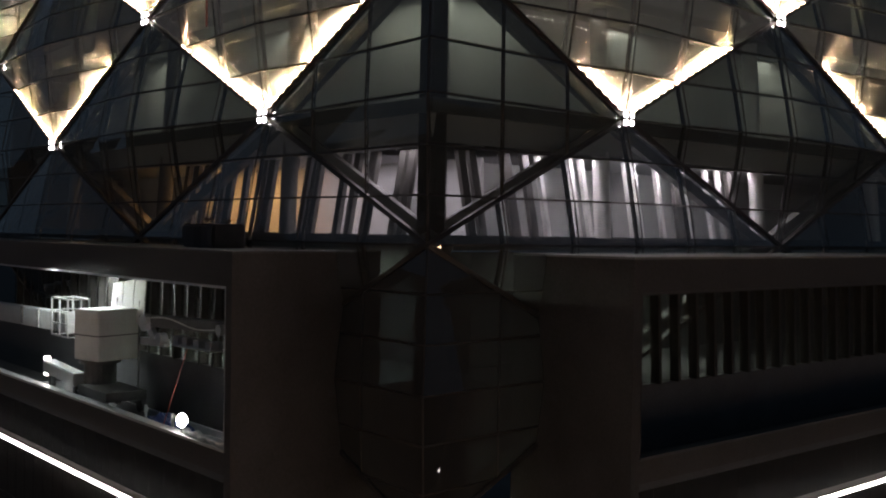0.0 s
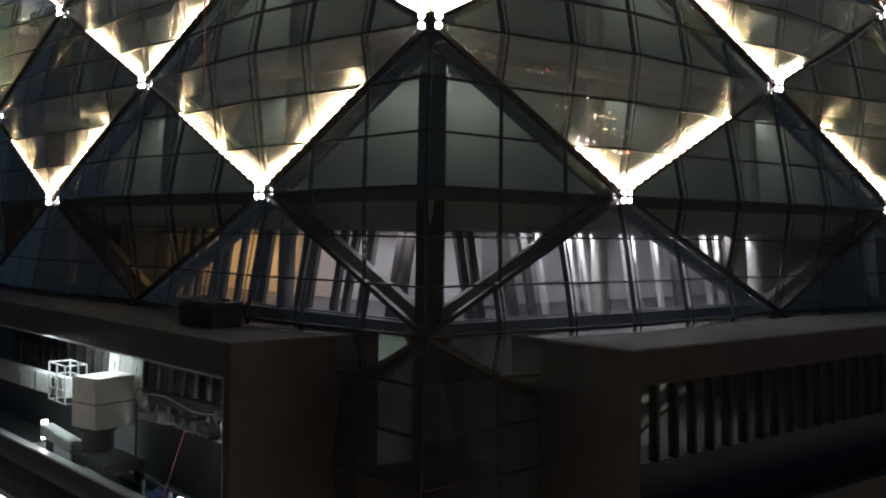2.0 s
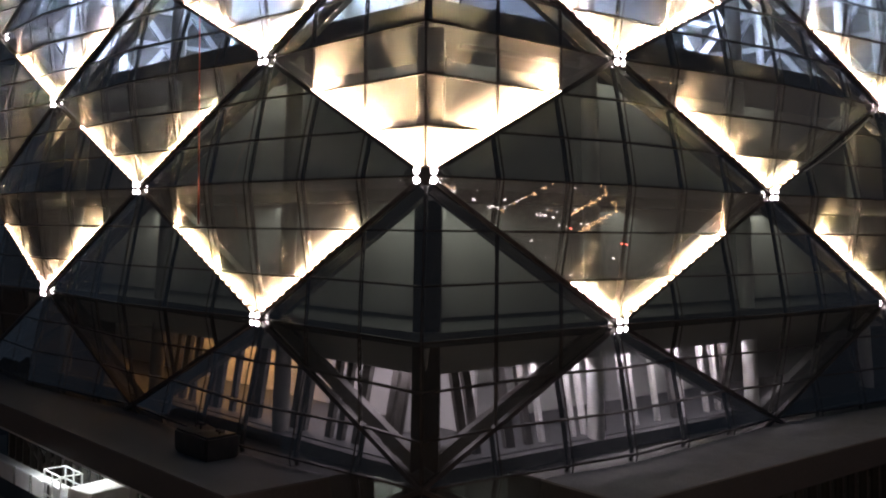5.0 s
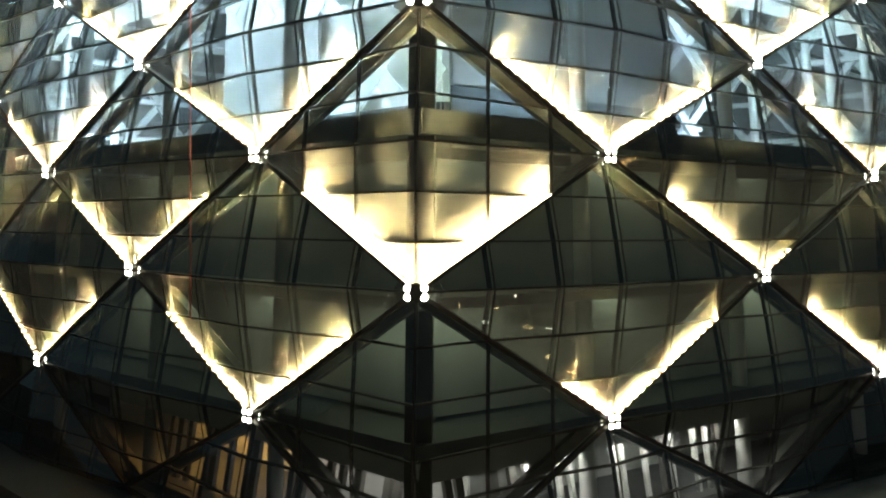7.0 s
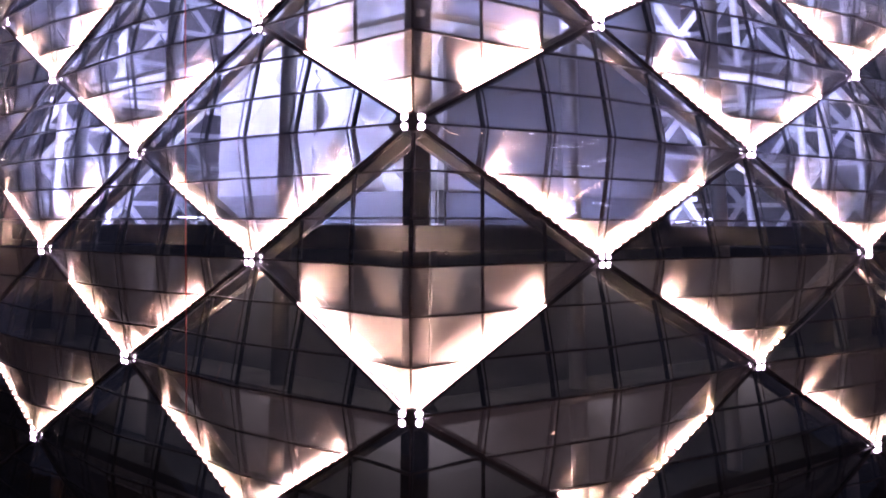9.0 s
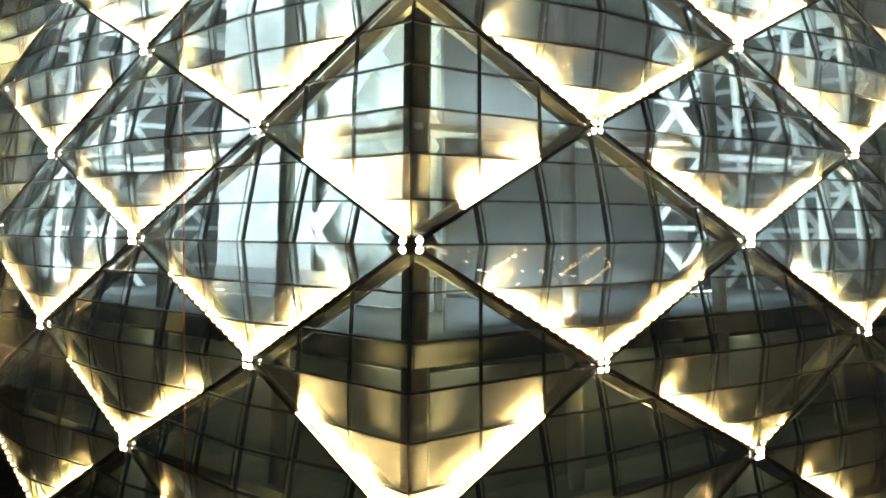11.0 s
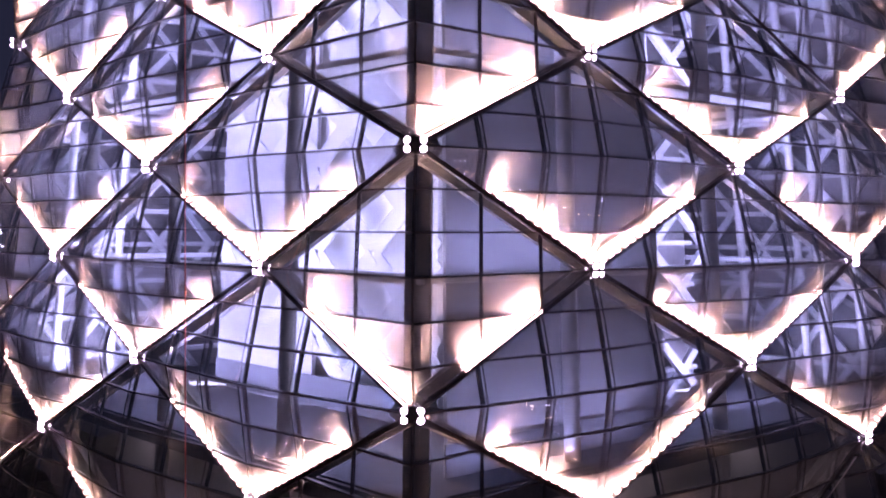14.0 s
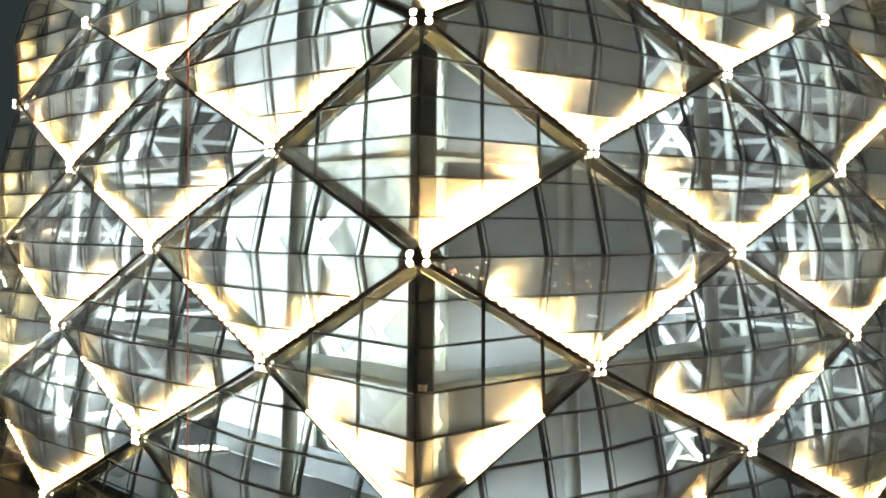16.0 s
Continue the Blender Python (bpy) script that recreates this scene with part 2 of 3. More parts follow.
def put(name, bm, material, parent, label=""):
    """A part of a thing, its mesh moved so that it hangs from the thing's own origin."""
    bmesh.ops.translate(bm, verts=bm.verts, vec=-parent.matrix_basis.translation)
    return part(name, bm, material, parent, label)


def sub(name, bm, material, thing, parent, label="", kind=""):
    bmesh.ops.translate(bm, verts=bm.verts, vec=-thing.matrix_basis.translation)
    return tagged(part(name, bm, material, parent, label), kind=kind)


def beads(data, count):
    """The lamp gives light only at its row of points, not all along."""
    data.use_nodes = True
    tree = data.node_tree
    e = tree.nodes["Emission"]
    geo = tree.nodes.new("ShaderNodeNewGeometry")
    xyz = tree.nodes.new("ShaderNodeSeparateXYZ")
    tree.links.new(geo.outputs["Parametric"], xyz.inputs[0])
    last = xyz.outputs["X"]
    for op, value in (("MULTIPLY", count), ("FRACT", 0.0), ("SUBTRACT", 0.5), ("ABSOLUTE", 0.0), ("LESS_THAN", 0.11), ("MULTIPLY", 4.0), ("ADD", 0.12)):
        m = tree.nodes.new("ShaderNodeMath")
        m.operation = op
        m.inputs[1].default_value = value
        tree.links.new(last, m.inputs[0])
        last = m.outputs[0]
    tree.links.new(last, e.inputs["Strength"])


def diamond(i0, k0, lit):
    out = outward(i0)
    g = lambda a, b: pillow(i0, k0, a / 3, b / 3)  # noqa: E731
    state = "with warm light strips below" if lit else "unlit above the lower storey"
    thing = bay("facade_bay", skin(i0, k0 - 1), "bulging diamond glass bay " + state, "facade bay", "diamond bays of the tower")
    for side in (-1, 1):
        bm = bmesh.new()
        other = outward(i0 + side * 0.5) if abs(i0 + side * 0.5) < 2.4 else out
        beam(bm, g(0, -3), g(3 * side, 0), (out + other).normalized(), 0.19, 0.34, -0.06)
        put("diagrid_bar", bm, STEEL, thing, "dark steel edge bar")
        bm = bmesh.new()
        beam(bm, g(0, -3), g(3 * side, 0), (out + other).normalized(), 0.55, 0.5, -1.25)
        put("diagonal_brace", bm, BRACE, thing, "thick painted steel brace behind the glass")
    for b in range(-2, 3):
        bm = bmesh.new()
        row = [g(a, b) for a in range(-3 + abs(b), 4 - abs(b))]
        rail(bm, row, out, 0.08, 0.03, 0.008)
        rail(bm, row, out, 0.075, 0.18, -0.13, 1)
        put("transom", bm, (CAP, CAP), thing)
    for a in range(-2, 3):
        bm = bmesh.new()
        row = [g(a, b) for b in range(-3 + abs(a), 4 - abs(a))]
        rail(bm, row, out, 0.07, 0.03, 0.006)
        # inner fin: two flats with a slot between them, tied at short steps
        side = Vector((0, 0, 1)).cross(out).normalized()
        for w in (-0.052, 0.052):
            rail(bm, [p + side * w for p in row], out, 0.058, 0.14, -0.33, 1)
        for p, q in zip(row, row[1:]):
            for f in (0.0, 0.2, 0.4, 0.6, 0.8):
                beam(bm, p.lerp(q, f), p.lerp(q, f + 0.06), out, 0.05, 0.12, -0.33, 1)
        put("mullion", bm, (CAP, CAP), thing)
    for b in range(-3, 3):
        for a in range(-3, 3):
            cell = [(a, b), (a + 1, b), (a + 1, b + 1), (a, b + 1)]
            cell = [c for c in cell if abs(c[0]) + abs(c[1]) <= 3]
            if len(cell) < 3:
                continue
            if b >= 0 and len(cell) == 4 and a >= 0:
                cell = cell[1:] + cell[:1]
            pts = [g(*c) for c in cell]
            mid = sum(pts, Vector()) / len(pts)
            pts = [mid + (p - mid) * 0.985 for p in pts]
            bm = bmesh.new()
            slab(bm, pts, out, 0.03)
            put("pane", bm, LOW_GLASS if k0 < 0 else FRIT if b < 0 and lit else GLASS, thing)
    if not lit:
        return
    for side, span in zip((-1, 1), STRIPS.get((i0, k0), ((0.04, 1.0), (0.04, 1.0)))):
        if not span:
            continue
        p, q = g(0, -3), g(2 * side, -1)
        near = abs(i0) < 0.1
        along = (q - p).normalized()
        inward = Vector((0, 0, 1)) - along * along.z
        inward = (inward - out * inward.dot(out)).normalized()
        lift = out * 0.17 + Vector((0, 0, 0.10)) if near else out * 0.09 + inward * 0.15
        s, e = p.lerp(q, span[0]) + lift, p.lerp(q, span[1]) + lift
        low = inward * 0.06
        bm = bmesh.new()
        beam(bm, p.lerp(q, 0.04) + lift - low, q + lift - low, out, 0.04, 0.16)
        strip = put("light_strip", bm, STEEL, thing, "narrow housing of a warm light strip")
        count = max(2, round((e - s).length / 0.62))
        pitch = (e - s).length / count
        dots = bmesh.new()
        for n in range(count):
            c = s + along * (pitch * (n + 0.5)) + out * 0.02
            w = pitch * (0.46 if near else 0.19)
            beam(dots, c - along * w, c + along * w, out, 0.045, 0.05)
        sub("led_tape", dots, LED, thing, strip, "glowing warm white light points", "stuff")
        lamp = area_lamp("strip_lamp", (s + e) / 2, (s + e) / 2 + Vector((0, 0, 1)), (e - s).length, STRIP_WATTS * (1.3 if near else 1.05) * (e - s).length / 5.0, (1.0, 0.78, 0.49), 0.05)
        lamp.data.spread = radians(48 if near else 34)
        if not near:
            beads(lamp.data, count)
        aim = Vector((0, 0, 1)) - out * 0.11 if near else inward - out * 0.05
        fz = -(aim - along * aim.dot(along)).normalized()
        lamp.matrix_world = Matrix.Translation((s + e) / 2 + low * 0.8) @ Matrix((along, fz.cross(along), fz)).transposed().to_4x4()


def loose_cable():
    """The bared feed cable of a strip that is partly gone."""
    out = outward(1)
    g = lambda a, b: pillow(1, 3, a / 3, b / 3)  # noqa: E731
    p, q = g(0, -3), g(3, 0)
    n, pts = 12, []
    for m in range(n + 1):
        f = 0.24 + (0.86 - 0.24) * m / n
        pts.append(p.lerp(q, f) + out * 0.32 - Vector((0, 0, 0.25 * math.sin(math.pi * m / n))))
    thing = tagged(empty("loose_cable", pts[0]), "thin pale feed cable hanging loose along a glass bay", "cable")
    bm = bmesh.new()
    rail(bm, pts, out, 0.05, 0.05)
    put("wire", bm, ALU, thing)
    bm = bmesh.new()
    beam(bm, pts[-1] - Vector((0, 0, 0.12)), pts[-1] + Vector((0, 0, 0.12)), out, 0.10, 0.30)
    put("clamp", bm, STEEL, thing, "small dark steel clamp")


def node(i, k):
    """The steel node with its four white lamps."""
    out = outward(i)
    p = skin(i, k)
    hub = bay("diagrid_node", p, "dark steel diagrid node with four small white lamps", "node", "nodes of the diagrid")
    bm = bmesh.new()
    rod(bm, p - out * 0.35, p + out * 0.2, 0.40, 10)
    rod(bm, p + out * 0.2, p + out * 0.26, 0.40, 10, 0.30)
    put("hub", bm, STEEL, hub)
    across = Vector((0, 0, 1)).cross(out).normalized()
    near = abs(i) in (0, 2)
    for a in (-1, 1):
        for c in (-1, 1):
            o = p + across * (a * (0.33 if near else 0.20)) + Vector((0, 0, c * 0.18)) + out * 0.2
            bm = bmesh.new()
            rod(bm, o, o + out * 0.05, 0.14, 14, 0.135)
            rod(bm, o + out * 0.05, o + out * 0.08, 0.135, 14, 0.08)
            put("lamp", bm, NODE_LED, hub, "small glowing white lamp")


STRIP_WATTS = 2450.0

# ---- ground far below ----
bm = bmesh.new()
box(bm, (-4000, -4000, -1), (4000, 4000, 0))
tagged(part("ground", bm, GROUND), "dark city ground far below at night", "ground", kind="structure")

for k0 in range(-1, 10):
    for n in range(-4, 5):
        i0 = n / 2
        if (k0 + n) % 2 == 0 or k0 % 2 != (0 if n % 2 else 1):
            continue
        if k0 < 0 and i0 != 0:
            continue
        diamond(i0, k0, k0 >= 2)
for k in range(0, 11):
    for n in range(-4, 5):
        if (k + n) % 2 == 0 and (n % 2 == 0) == (k % 2 == 0) and k >= 1:
            node(n / 2, k)


loose_cable()

# ---- inside the tower ----
def inset(i, k, d):
    """A place d metres inside the skin."""
    return skin(i, k) - outward(i) * d


def level_of(z):
    n = max(m for m in range(len(LEVEL) - 1) if LEVEL[m] <= z or m == 0)
    return n - 2 + (z - LEVEL[n]) / (LEVEL[n + 1] - LEVEL[n])


def corners(z, d):
    """The four corners of the plan at a height, d metres inside the faces."""
    k = level_of(z)
    a, b = run(2, w_left(k), CUT_LEFT), run(2, w_right(k), CUT_RIGHT)
    o = skin(0, k)
    return [o + D_LEFT * (d + m * (a - 2 * d)) + D_RIGHT * (d + n * (b - 2 * d)) for m, n in ((0, 0), (0, 1), (1, 1), (1, 0))]


def floor_plate(name, z, thick, d, hole, label, material=SLAB):
    bm = bmesh.new()
    outer, inner = corners(z, d), corners(z, hole) if hole else None
    down = Vector((0, 0, -thick))
    if not inner:
        slab(bm, [p + down / 2 for p in outer], Vector((0, 0, 1)), thick)
    else:
        for n in range(4):
            slab(bm, [outer[n - 1] + down / 2, outer[n] + down / 2, inner[n] + down / 2, inner[n - 1] + down / 2], Vector((0, 0, 1)), thick)
    return tagged(part(name, bm, material), label, "floor", kind="structure")


floor_plate("floor_entrance", -0.15, 0.6, 0.9, 0, "concrete floor of the lit lower storey", TERRACE)
floor_plate("floor_office", 5.6, 0.6, 1.0, 0, "concrete floor over the lit lower storey", TERRACE)
floor_plate("floor_upper_office", 11.6, 0.5, 1.3, 0, "concrete floor of a dark storey")
floor_plate("floor_atrium", 19.6, 1.1, 1.7, 0, "dark stone floor of the bright atrium", TERRACE)
floor_plate("trim_floor", 19.5, 1.0, 1.45, 1.65, "dark fascia along the edge of the atrium floor", TERRACE)
floor_plate("gallery_lower", 29.0, 0.28, 2.2, 5.2, "narrow pale gallery round the atrium", PALE)
floor_plate("gallery_upper", 39.4, 0.28, 2.2, 5.2, "narrow pale gallery round the atrium", PALE)
bm = bmesh.new()
slab(bm, corners(53.7, 0.0), Vector((0, 0, 1)), 0.6)
tagged(part("roof", bm, SLAB), "flat concrete roof of the tower", "roof", kind="structure")

# walls that close the two far faces
for name, a, b in (("wall_far_left", 2, 3), ("wall_far_right", 1, 2)):
    bm = bmesh.new()
    for z0, z1 in ((-0.4, 17.9), (18.0, 53.0)):
        p, q = corners(z0, 0.9), corners(z1, 0.9)
        n = (-N_RIGHT if a == 2 else -N_LEFT)
        slab(bm, [p[a], p[b % 4], q[b % 4], q[a]], n, 0.4)
    tagged(part(name, bm, TUBE), "dark grey inner wall of the far face", "wall", kind="structure")

# columns behind the faces, each leaning with its face
for n in (-3, -2, -1, 1, 2, 3):
    i = n / 2
    bm = bmesh.new()
    a, b = inset(i, 0, 1.4), inset(i, 9.9, 1.4)
    bmesh.ops.create_cone(bm, cap_ends=True, segments=20, radius1=0.42, radius2=0.42, depth=1.0)
    ax = (b - a).normalized()
    m = Matrix.Translation((a + b) / 2) @ ax.to_track_quat("Z", "Y").to_matrix().to_4x4() @ Matrix.Diagonal((1, 1, (b - a).length, 1))
    bmesh.ops.transform(bm, matrix=m, verts=bm.verts)
    # left columns coloured as backlit, right ones as lit
    tagged(part("column", bm, BACKLIT if n < 0 else PALE), "tall round column behind the glass, coloured darker on the backlit left", "column", "columns behind the faces")
bm = bmesh.new()
back = -outward(0)
a, b = skin(0, -2) + back * 1.9, skin(0, 0) + back * 1.9
c = skin(0, 9.9) + back * 1.9
beam(bm, a, b, back, 1.15, 1.0)
beam(bm, b, c, back, 1.15, 1.0)
tagged(part("corner_column", bm, STEEL), "broad dark steel column inside the tower's corner edge", "column")

# core, inner walls
bm = bmesh.new()
for z0, z1, mat in ((-0.45, 53.0, 0),):
    p, q = corners(z0, 13.0), corners(z1, 11.0)
    vs = [bm.verts.new(v) for v in p + q]
    for f in ((0, 1, 5, 4), (1, 2, 6, 5), (2, 3, 7, 6), (3, 0, 4, 7), (4, 5, 6, 7), (3, 2, 1, 0)):
        bm.faces.new([vs[n] for n in f])
tagged(part("core_wall", bm, PLASTER), "white plastered core of lifts and stairs", "wall", kind="structure")
# added dark bands keep the floodlit base of the core from burning out
for left in (True, False):
    lo, hi = corners(19.7, 12.0), corners(21.6, 11.95)
    e = 3 if left else 1
    bm = bmesh.new()
    slab(bm, [lo[0], lo[0].lerp(lo[e], 1.0), hi[0].lerp(hi[e], 1.0), hi[0]], N_LEFT if left else N_RIGHT, 0.3)
    tagged(part("plinth_" + ("left" if left else "right"), bm, TERRACE), "added dark band holding down the floodlit base of the core", "plinth", kind="structure")
# the same dimming band, flush on the partition's foot
bm = bmesh.new()
slab(bm, [inset(0.229, 3.2, 4.06), inset(0.925, 3.2, 4.06), inset(0.925, 3.55, 4.06), inset(0.229, 3.55, 4.06)], N_RIGHT, 0.04)
tagged(part("plinth_partition", bm, TERRACE), "added dark band dimming the base of the partition", "plinth", kind="structure")
bm = bmesh.new()
slab(bm, [inset(0.235, 3.05, 4.2), inset(0.92, 3.05, 4.2), inset(0.92, 9.8, 4.2), inset(0.235, 9.8, 4.2)], N_RIGHT, 0.25)
tagged(part("partition_atrium", bm, PARTITION), "plain grey partition wall behind the glass face", "wall", kind="structure")

for name, sgn in (("left", -1), ("right", 1)):
    bm = bmesh.new()
    for a, b in ((0.16, 0.8), (0.8, 1.9)):
        slab(bm, [inset(sgn * a, 1.05, 4.6), inset(sgn * b, 1.05, 4.6), inset(sgn * b, 2.95, 4.6), inset(sgn * a, 2.95, 4.6)], N_LEFT if sgn < 0 else N_RIGHT, 0.2)
    tagged(part("partition_office_" + name, bm, PARTITION), "dark partition of the unlit office storeys", "wall", kind="structure")

# coloured floodlights of the atrium, standing on its floor and galleries
FLOOD, FLOOD_CORNER = (0.38, 0.61, 1.0), (0.50, 0.80, 1.0)
for z, power in ((19.8, 1.15), (29.2, 0.9), (39.6, 0.9)):
    k = level_of(z)
    for i, d, length, watts in ((-0.40, 5.8, 8.0, 2700), (-1.0, 4.6, 12.0, 7500), (1.35, 4.6, 14.0, 9500), (-1.7, 4.6, 8.0, 12500), (0.55, 2.6, 14.0, 950)):
        n = outward(i)
        p = skin(i, k) - n * d + Vector((0, 0, 0.35))
        along = D_LEFT if i < 0 else D_RIGHT
        lamp = area_lamp("flood", p, p - n * 1.2 + Vector((0, 0, 2.0)), length, watts * power, FLOOD_CORNER if i == -0.40 else FLOOD, 0.5)
        rx = along
        fz = (n * 1.2 + Vector((0, 0, -2.0))).normalized()
        m = Matrix((rx, fz.cross(rx), fz)).transposed().to_4x4()
        lamp.matrix_world = Matrix.Translation(p) @ m

# ---- lit lower storey ----
def face_frame(origin, d, n):
    o = Vector((*origin, EYE))
    return lambda s, out, z: o + d * s + n * out + Vector((0, 0, z))


ROOM_LEFT, ROOM_RIGHT = face_frame((-0.615, 39.59), D_LEFT, N_LEFT), face_frame((-0.615, 39.59), D_RIGHT, N_RIGHT)
for left, fr in ((True, ROOM_LEFT), (False, ROOM_RIGHT)):
    bm = bmesh.new()
    box(bm, (5.0, -8.2, -0.44), (44, -8.0, 4.4), fr)
    tagged(part("wall_room_" + ("left" if left else "right"), bm, PLASTER if left else PARTITION), "plain back wall of the lit lower storey", "wall", kind="structure")
    bm = bmesh.new()
    box(bm, (1.8, -8.0, 3.7), (44, -1.9, 3.8), fr)
    tagged(part("ceiling_" + ("left" if left else "right"), bm, PARTITION), "grey ceiling of the lit lower storey", "ceiling", kind="structure")
    # upstand behind the glass
    bm = bmesh.new()
    box(bm, (1.8, -1.75, -0.44), (44, -1.45, -0.1), fr)
    tagged(part("upstand_" + ("left" if left else "right"), bm, TERRACE), "low dark upstand behind the lower glass", "upstand", kind="structure")
    for n in range(17):
        s = 2.8 + n * 1.38 + 0.42 * math.sin(n * 2.3)
        pale = not left and s > 8.5 and n % 4
        bm = bmesh.new()
        beam(bm, fr(s, -2.4, -0.44), fr(s - 0.62, -2.7, 3.75), N_LEFT if left else N_RIGHT, 0.24 if pale else 0.40 if n % 3 else 0.55, 0.25)
        tagged(part("slanted_post", bm, PLASTER if pale else TUBE), ("slanted white post" if pale else "slanted dark grey post") + " inside the lit storey", "post", "slanted posts of the lower storey")
area_lamp("room_white", ROOM_RIGHT(17.5, -2.0, 3.65), ROOM_RIGHT(17.5, -3.4, 0), 20, 900, (0.80, 0.82, 1.0), 0.4)
area_lamp("room_corner", ROOM_RIGHT(3.5, -4.5, 3.65), ROOM_RIGHT(3.5, -4.6, 0), 5, 240, (0.80, 0.82, 1.0), 3.0)
area_lamp("room_left", ROOM_LEFT(12.0, -5.0, 3.65), ROOM_LEFT(12.0, -5.1, 0), 12, 330, (0.80, 0.80, 1.0), 3.0)
area_lamp("room_warm", ROOM_LEFT(25.0, -5.5, 3.65), ROOM_LEFT(25.0, -5.7, 0), 10, 520, (1.0, 0.56, 0.22), 3.0)
# unseen fill lights, added to lift the dark office storeys
for i in (-1.25, -0.75, -0.25, 0.25, 0.75, 1.25):
    for k in (level_of(10.9), level_of(18.2)):
        area_lamp("office_fill", inset(i, k, 3.0), inset(i, k - 0.5, 3.2), 6.0, 60 if k > 2 else 75, (0.80, 1.0, 0.90), 1.5)
# added boards close to the glass catch sky light and lift the black band
for left, fr in ((True, ROOM_LEFT), (False, ROOM_RIGHT)):
    bm = bmesh.new()
    box(bm, (1.3, -1.5, 3.82), (44, -1.35, 5.2), fr)
    tagged(part("wall_tone_board_" + ("left" if left else "right"), bm, PARTITION), "added grey board brightening the dark band over the lit lower storey", "wall", kind="structure")

# ---- projecting terraces under the diagrid ----
T_LEFT, T_RIGHT, TN_LEFT, TN_RIGHT = across_plan(48.7, 39.8)
FL, FR = face_frame((-0.6, 37.2), T_LEFT, TN_LEFT), face_frame((-0.6, 37.2), T_RIGHT, TN_RIGHT)


def terrace(left, fr, start, deep, name):
    n = TN_LEFT if left else TN_RIGHT
    bm = bmesh.new()
    box(bm, (start, -3.4, -2.3), (54, deep, -0.95), fr)
    tagged(part("roof_slab_" + name, bm, CLAD), "thick dark slab roofing an open terrace", "roof slab", kind="structure")
    # trim materials differ by side: roof coping darker left, the others darker right
    bm = bmesh.new()
    box(bm, (start - 0.06, -3.4, -0.95), (54, deep + 0.06, -0.86), fr)
    tagged(part("trim_roof_" + name, bm, SLAB if not left else TERRACE), "coping on the terrace roof, darker on the left", "trim", kind="structure")
    bm = bmesh.new()
    box(bm, (start, -3.4, -20), (start + 0.5, deep, -2.3), fr)
    tagged(part("pier_" + name, bm, CLAD), "dark clad end wall of the terrace", "wall", kind="structure")
    bm = bmesh.new()
    box(bm, (start + 0.5, deep - 0.05, -8.9), (start + 0.56, deep + 0.01, -2.4), fr)
    box(bm, (start + 0.5, deep - 0.05, -2.4), (54, deep + 0.01, -2.305), fr)
    tagged(part("trim_opening_" + name, bm, ALU if left else CLAD), "thin edge round the terrace opening, metal left and dark right", "trim", kind="structure")
    bm = bmesh.new()
    box(bm, (start + 0.5, -0.2, -10.3), (54, deep, -10.0), fr)
    tagged(part("floor_terrace_" + name, bm, TERRACE), "concrete terrace floor", "floor", kind="structure")
    bm = bmesh.new()
    box(bm, (start + 0.5, deep - 0.35, -10.0), (54, deep, -9.05), fr)
    tagged(part("parapet_" + name, bm, CLAD), "low dark parapet along the terrace", "parapet", kind="structure")
    bm = bmesh.new()
    box(bm, (start + 0.5, deep - 0.45, -9.05), (54, deep + 0.08, -8.93), fr)
    tagged(part("trim_parapet_" + name, bm, ALU if left else TERRACE), "coping on the terrace parapet, metal left and dark right", "trim", kind="structure")
    bm = bmesh.new()
    box(bm, (start + 0.5, -0.6, -10.0), (54, -0.2, -6.9), fr)
    tagged(part("wall_terrace_" + name, bm, TERRACE), "plain grey wall at the back of the terrace", "wall", kind="structure")
    bm = bmesh.new()
    box(bm, (start, -9.0, -7.2), (54, -0.6, -6.9), fr)
    box(bm, (start, -9.2, -7.2), (54, -9.0, -0.95), fr)
    tagged(part("room_terrace_" + name, bm, TERRACE), "bare grey room behind the terrace windows", "wall", kind="structure")
    # window wall with fins
    s = start + 0.5
    m = 0
    while s < 46:
        e = s + 1.45
        win = tagged(empty("window", fr(s, -0.4, -6.9)), "tall narrow dark window beside a steel fin", "window", "terrace windows")
        bm = bmesh.new()
        box(bm, (s + 0.16, -0.42, -6.85), (e, -0.38, -2.15), fr)
        put("pane", bm, GLASS, win)
        bm = bmesh.new()
        beam(bm, fr(s + 0.08, -0.3, -6.9), fr(s + 0.08 - 0.25, -0.3, -2.1), n, 0.2, 0.5)
        put("fin", bm, STEEL, win)
        s = e
        m += 1
    # outer curtain wall below the parapet
    s, m = start, 0
    while s < 52:
        for z0, z1 in ((-12.4, -9.1), (-16.2, -12.85), (-20.0, -16.3)):
            bm = bmesh.new()
            box(bm, (s + 0.03, deep - 0.06, z0), (s + 1.47, deep - 0.02, z1), fr)
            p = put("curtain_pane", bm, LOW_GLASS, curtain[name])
        s += 1.5
    bm = bmesh.new()
    box(bm, (start, deep - 0.9, -20), (54, deep - 0.7, -10.3), fr)
    put("backing", bm, CLAD, curtain[name])
    bm = bmesh.new()
    beam(bm, fr(start, deep + 0.08, -12.82), fr(53, deep + 0.08, -12.82), n, 0.14, 0.14)
    tagged(part("light_line", bm, LINE_LED), "long glowing white light line on the wall", "light line")


curtain = {"left": tagged(empty("curtain_wall", FL(7.2, 4.1, -20)), "dark glass curtain wall under the terrace", "curtain wall"),
           "right": tagged(empty("curtain_wall", FR(7.8, 3.5, -20)), "dark glass curtain wall under the terrace", "curtain wall")}
terrace(True, FL, 7.2, 4.1, "left")
terrace(False, FR, 7.8, 3.5, "right")
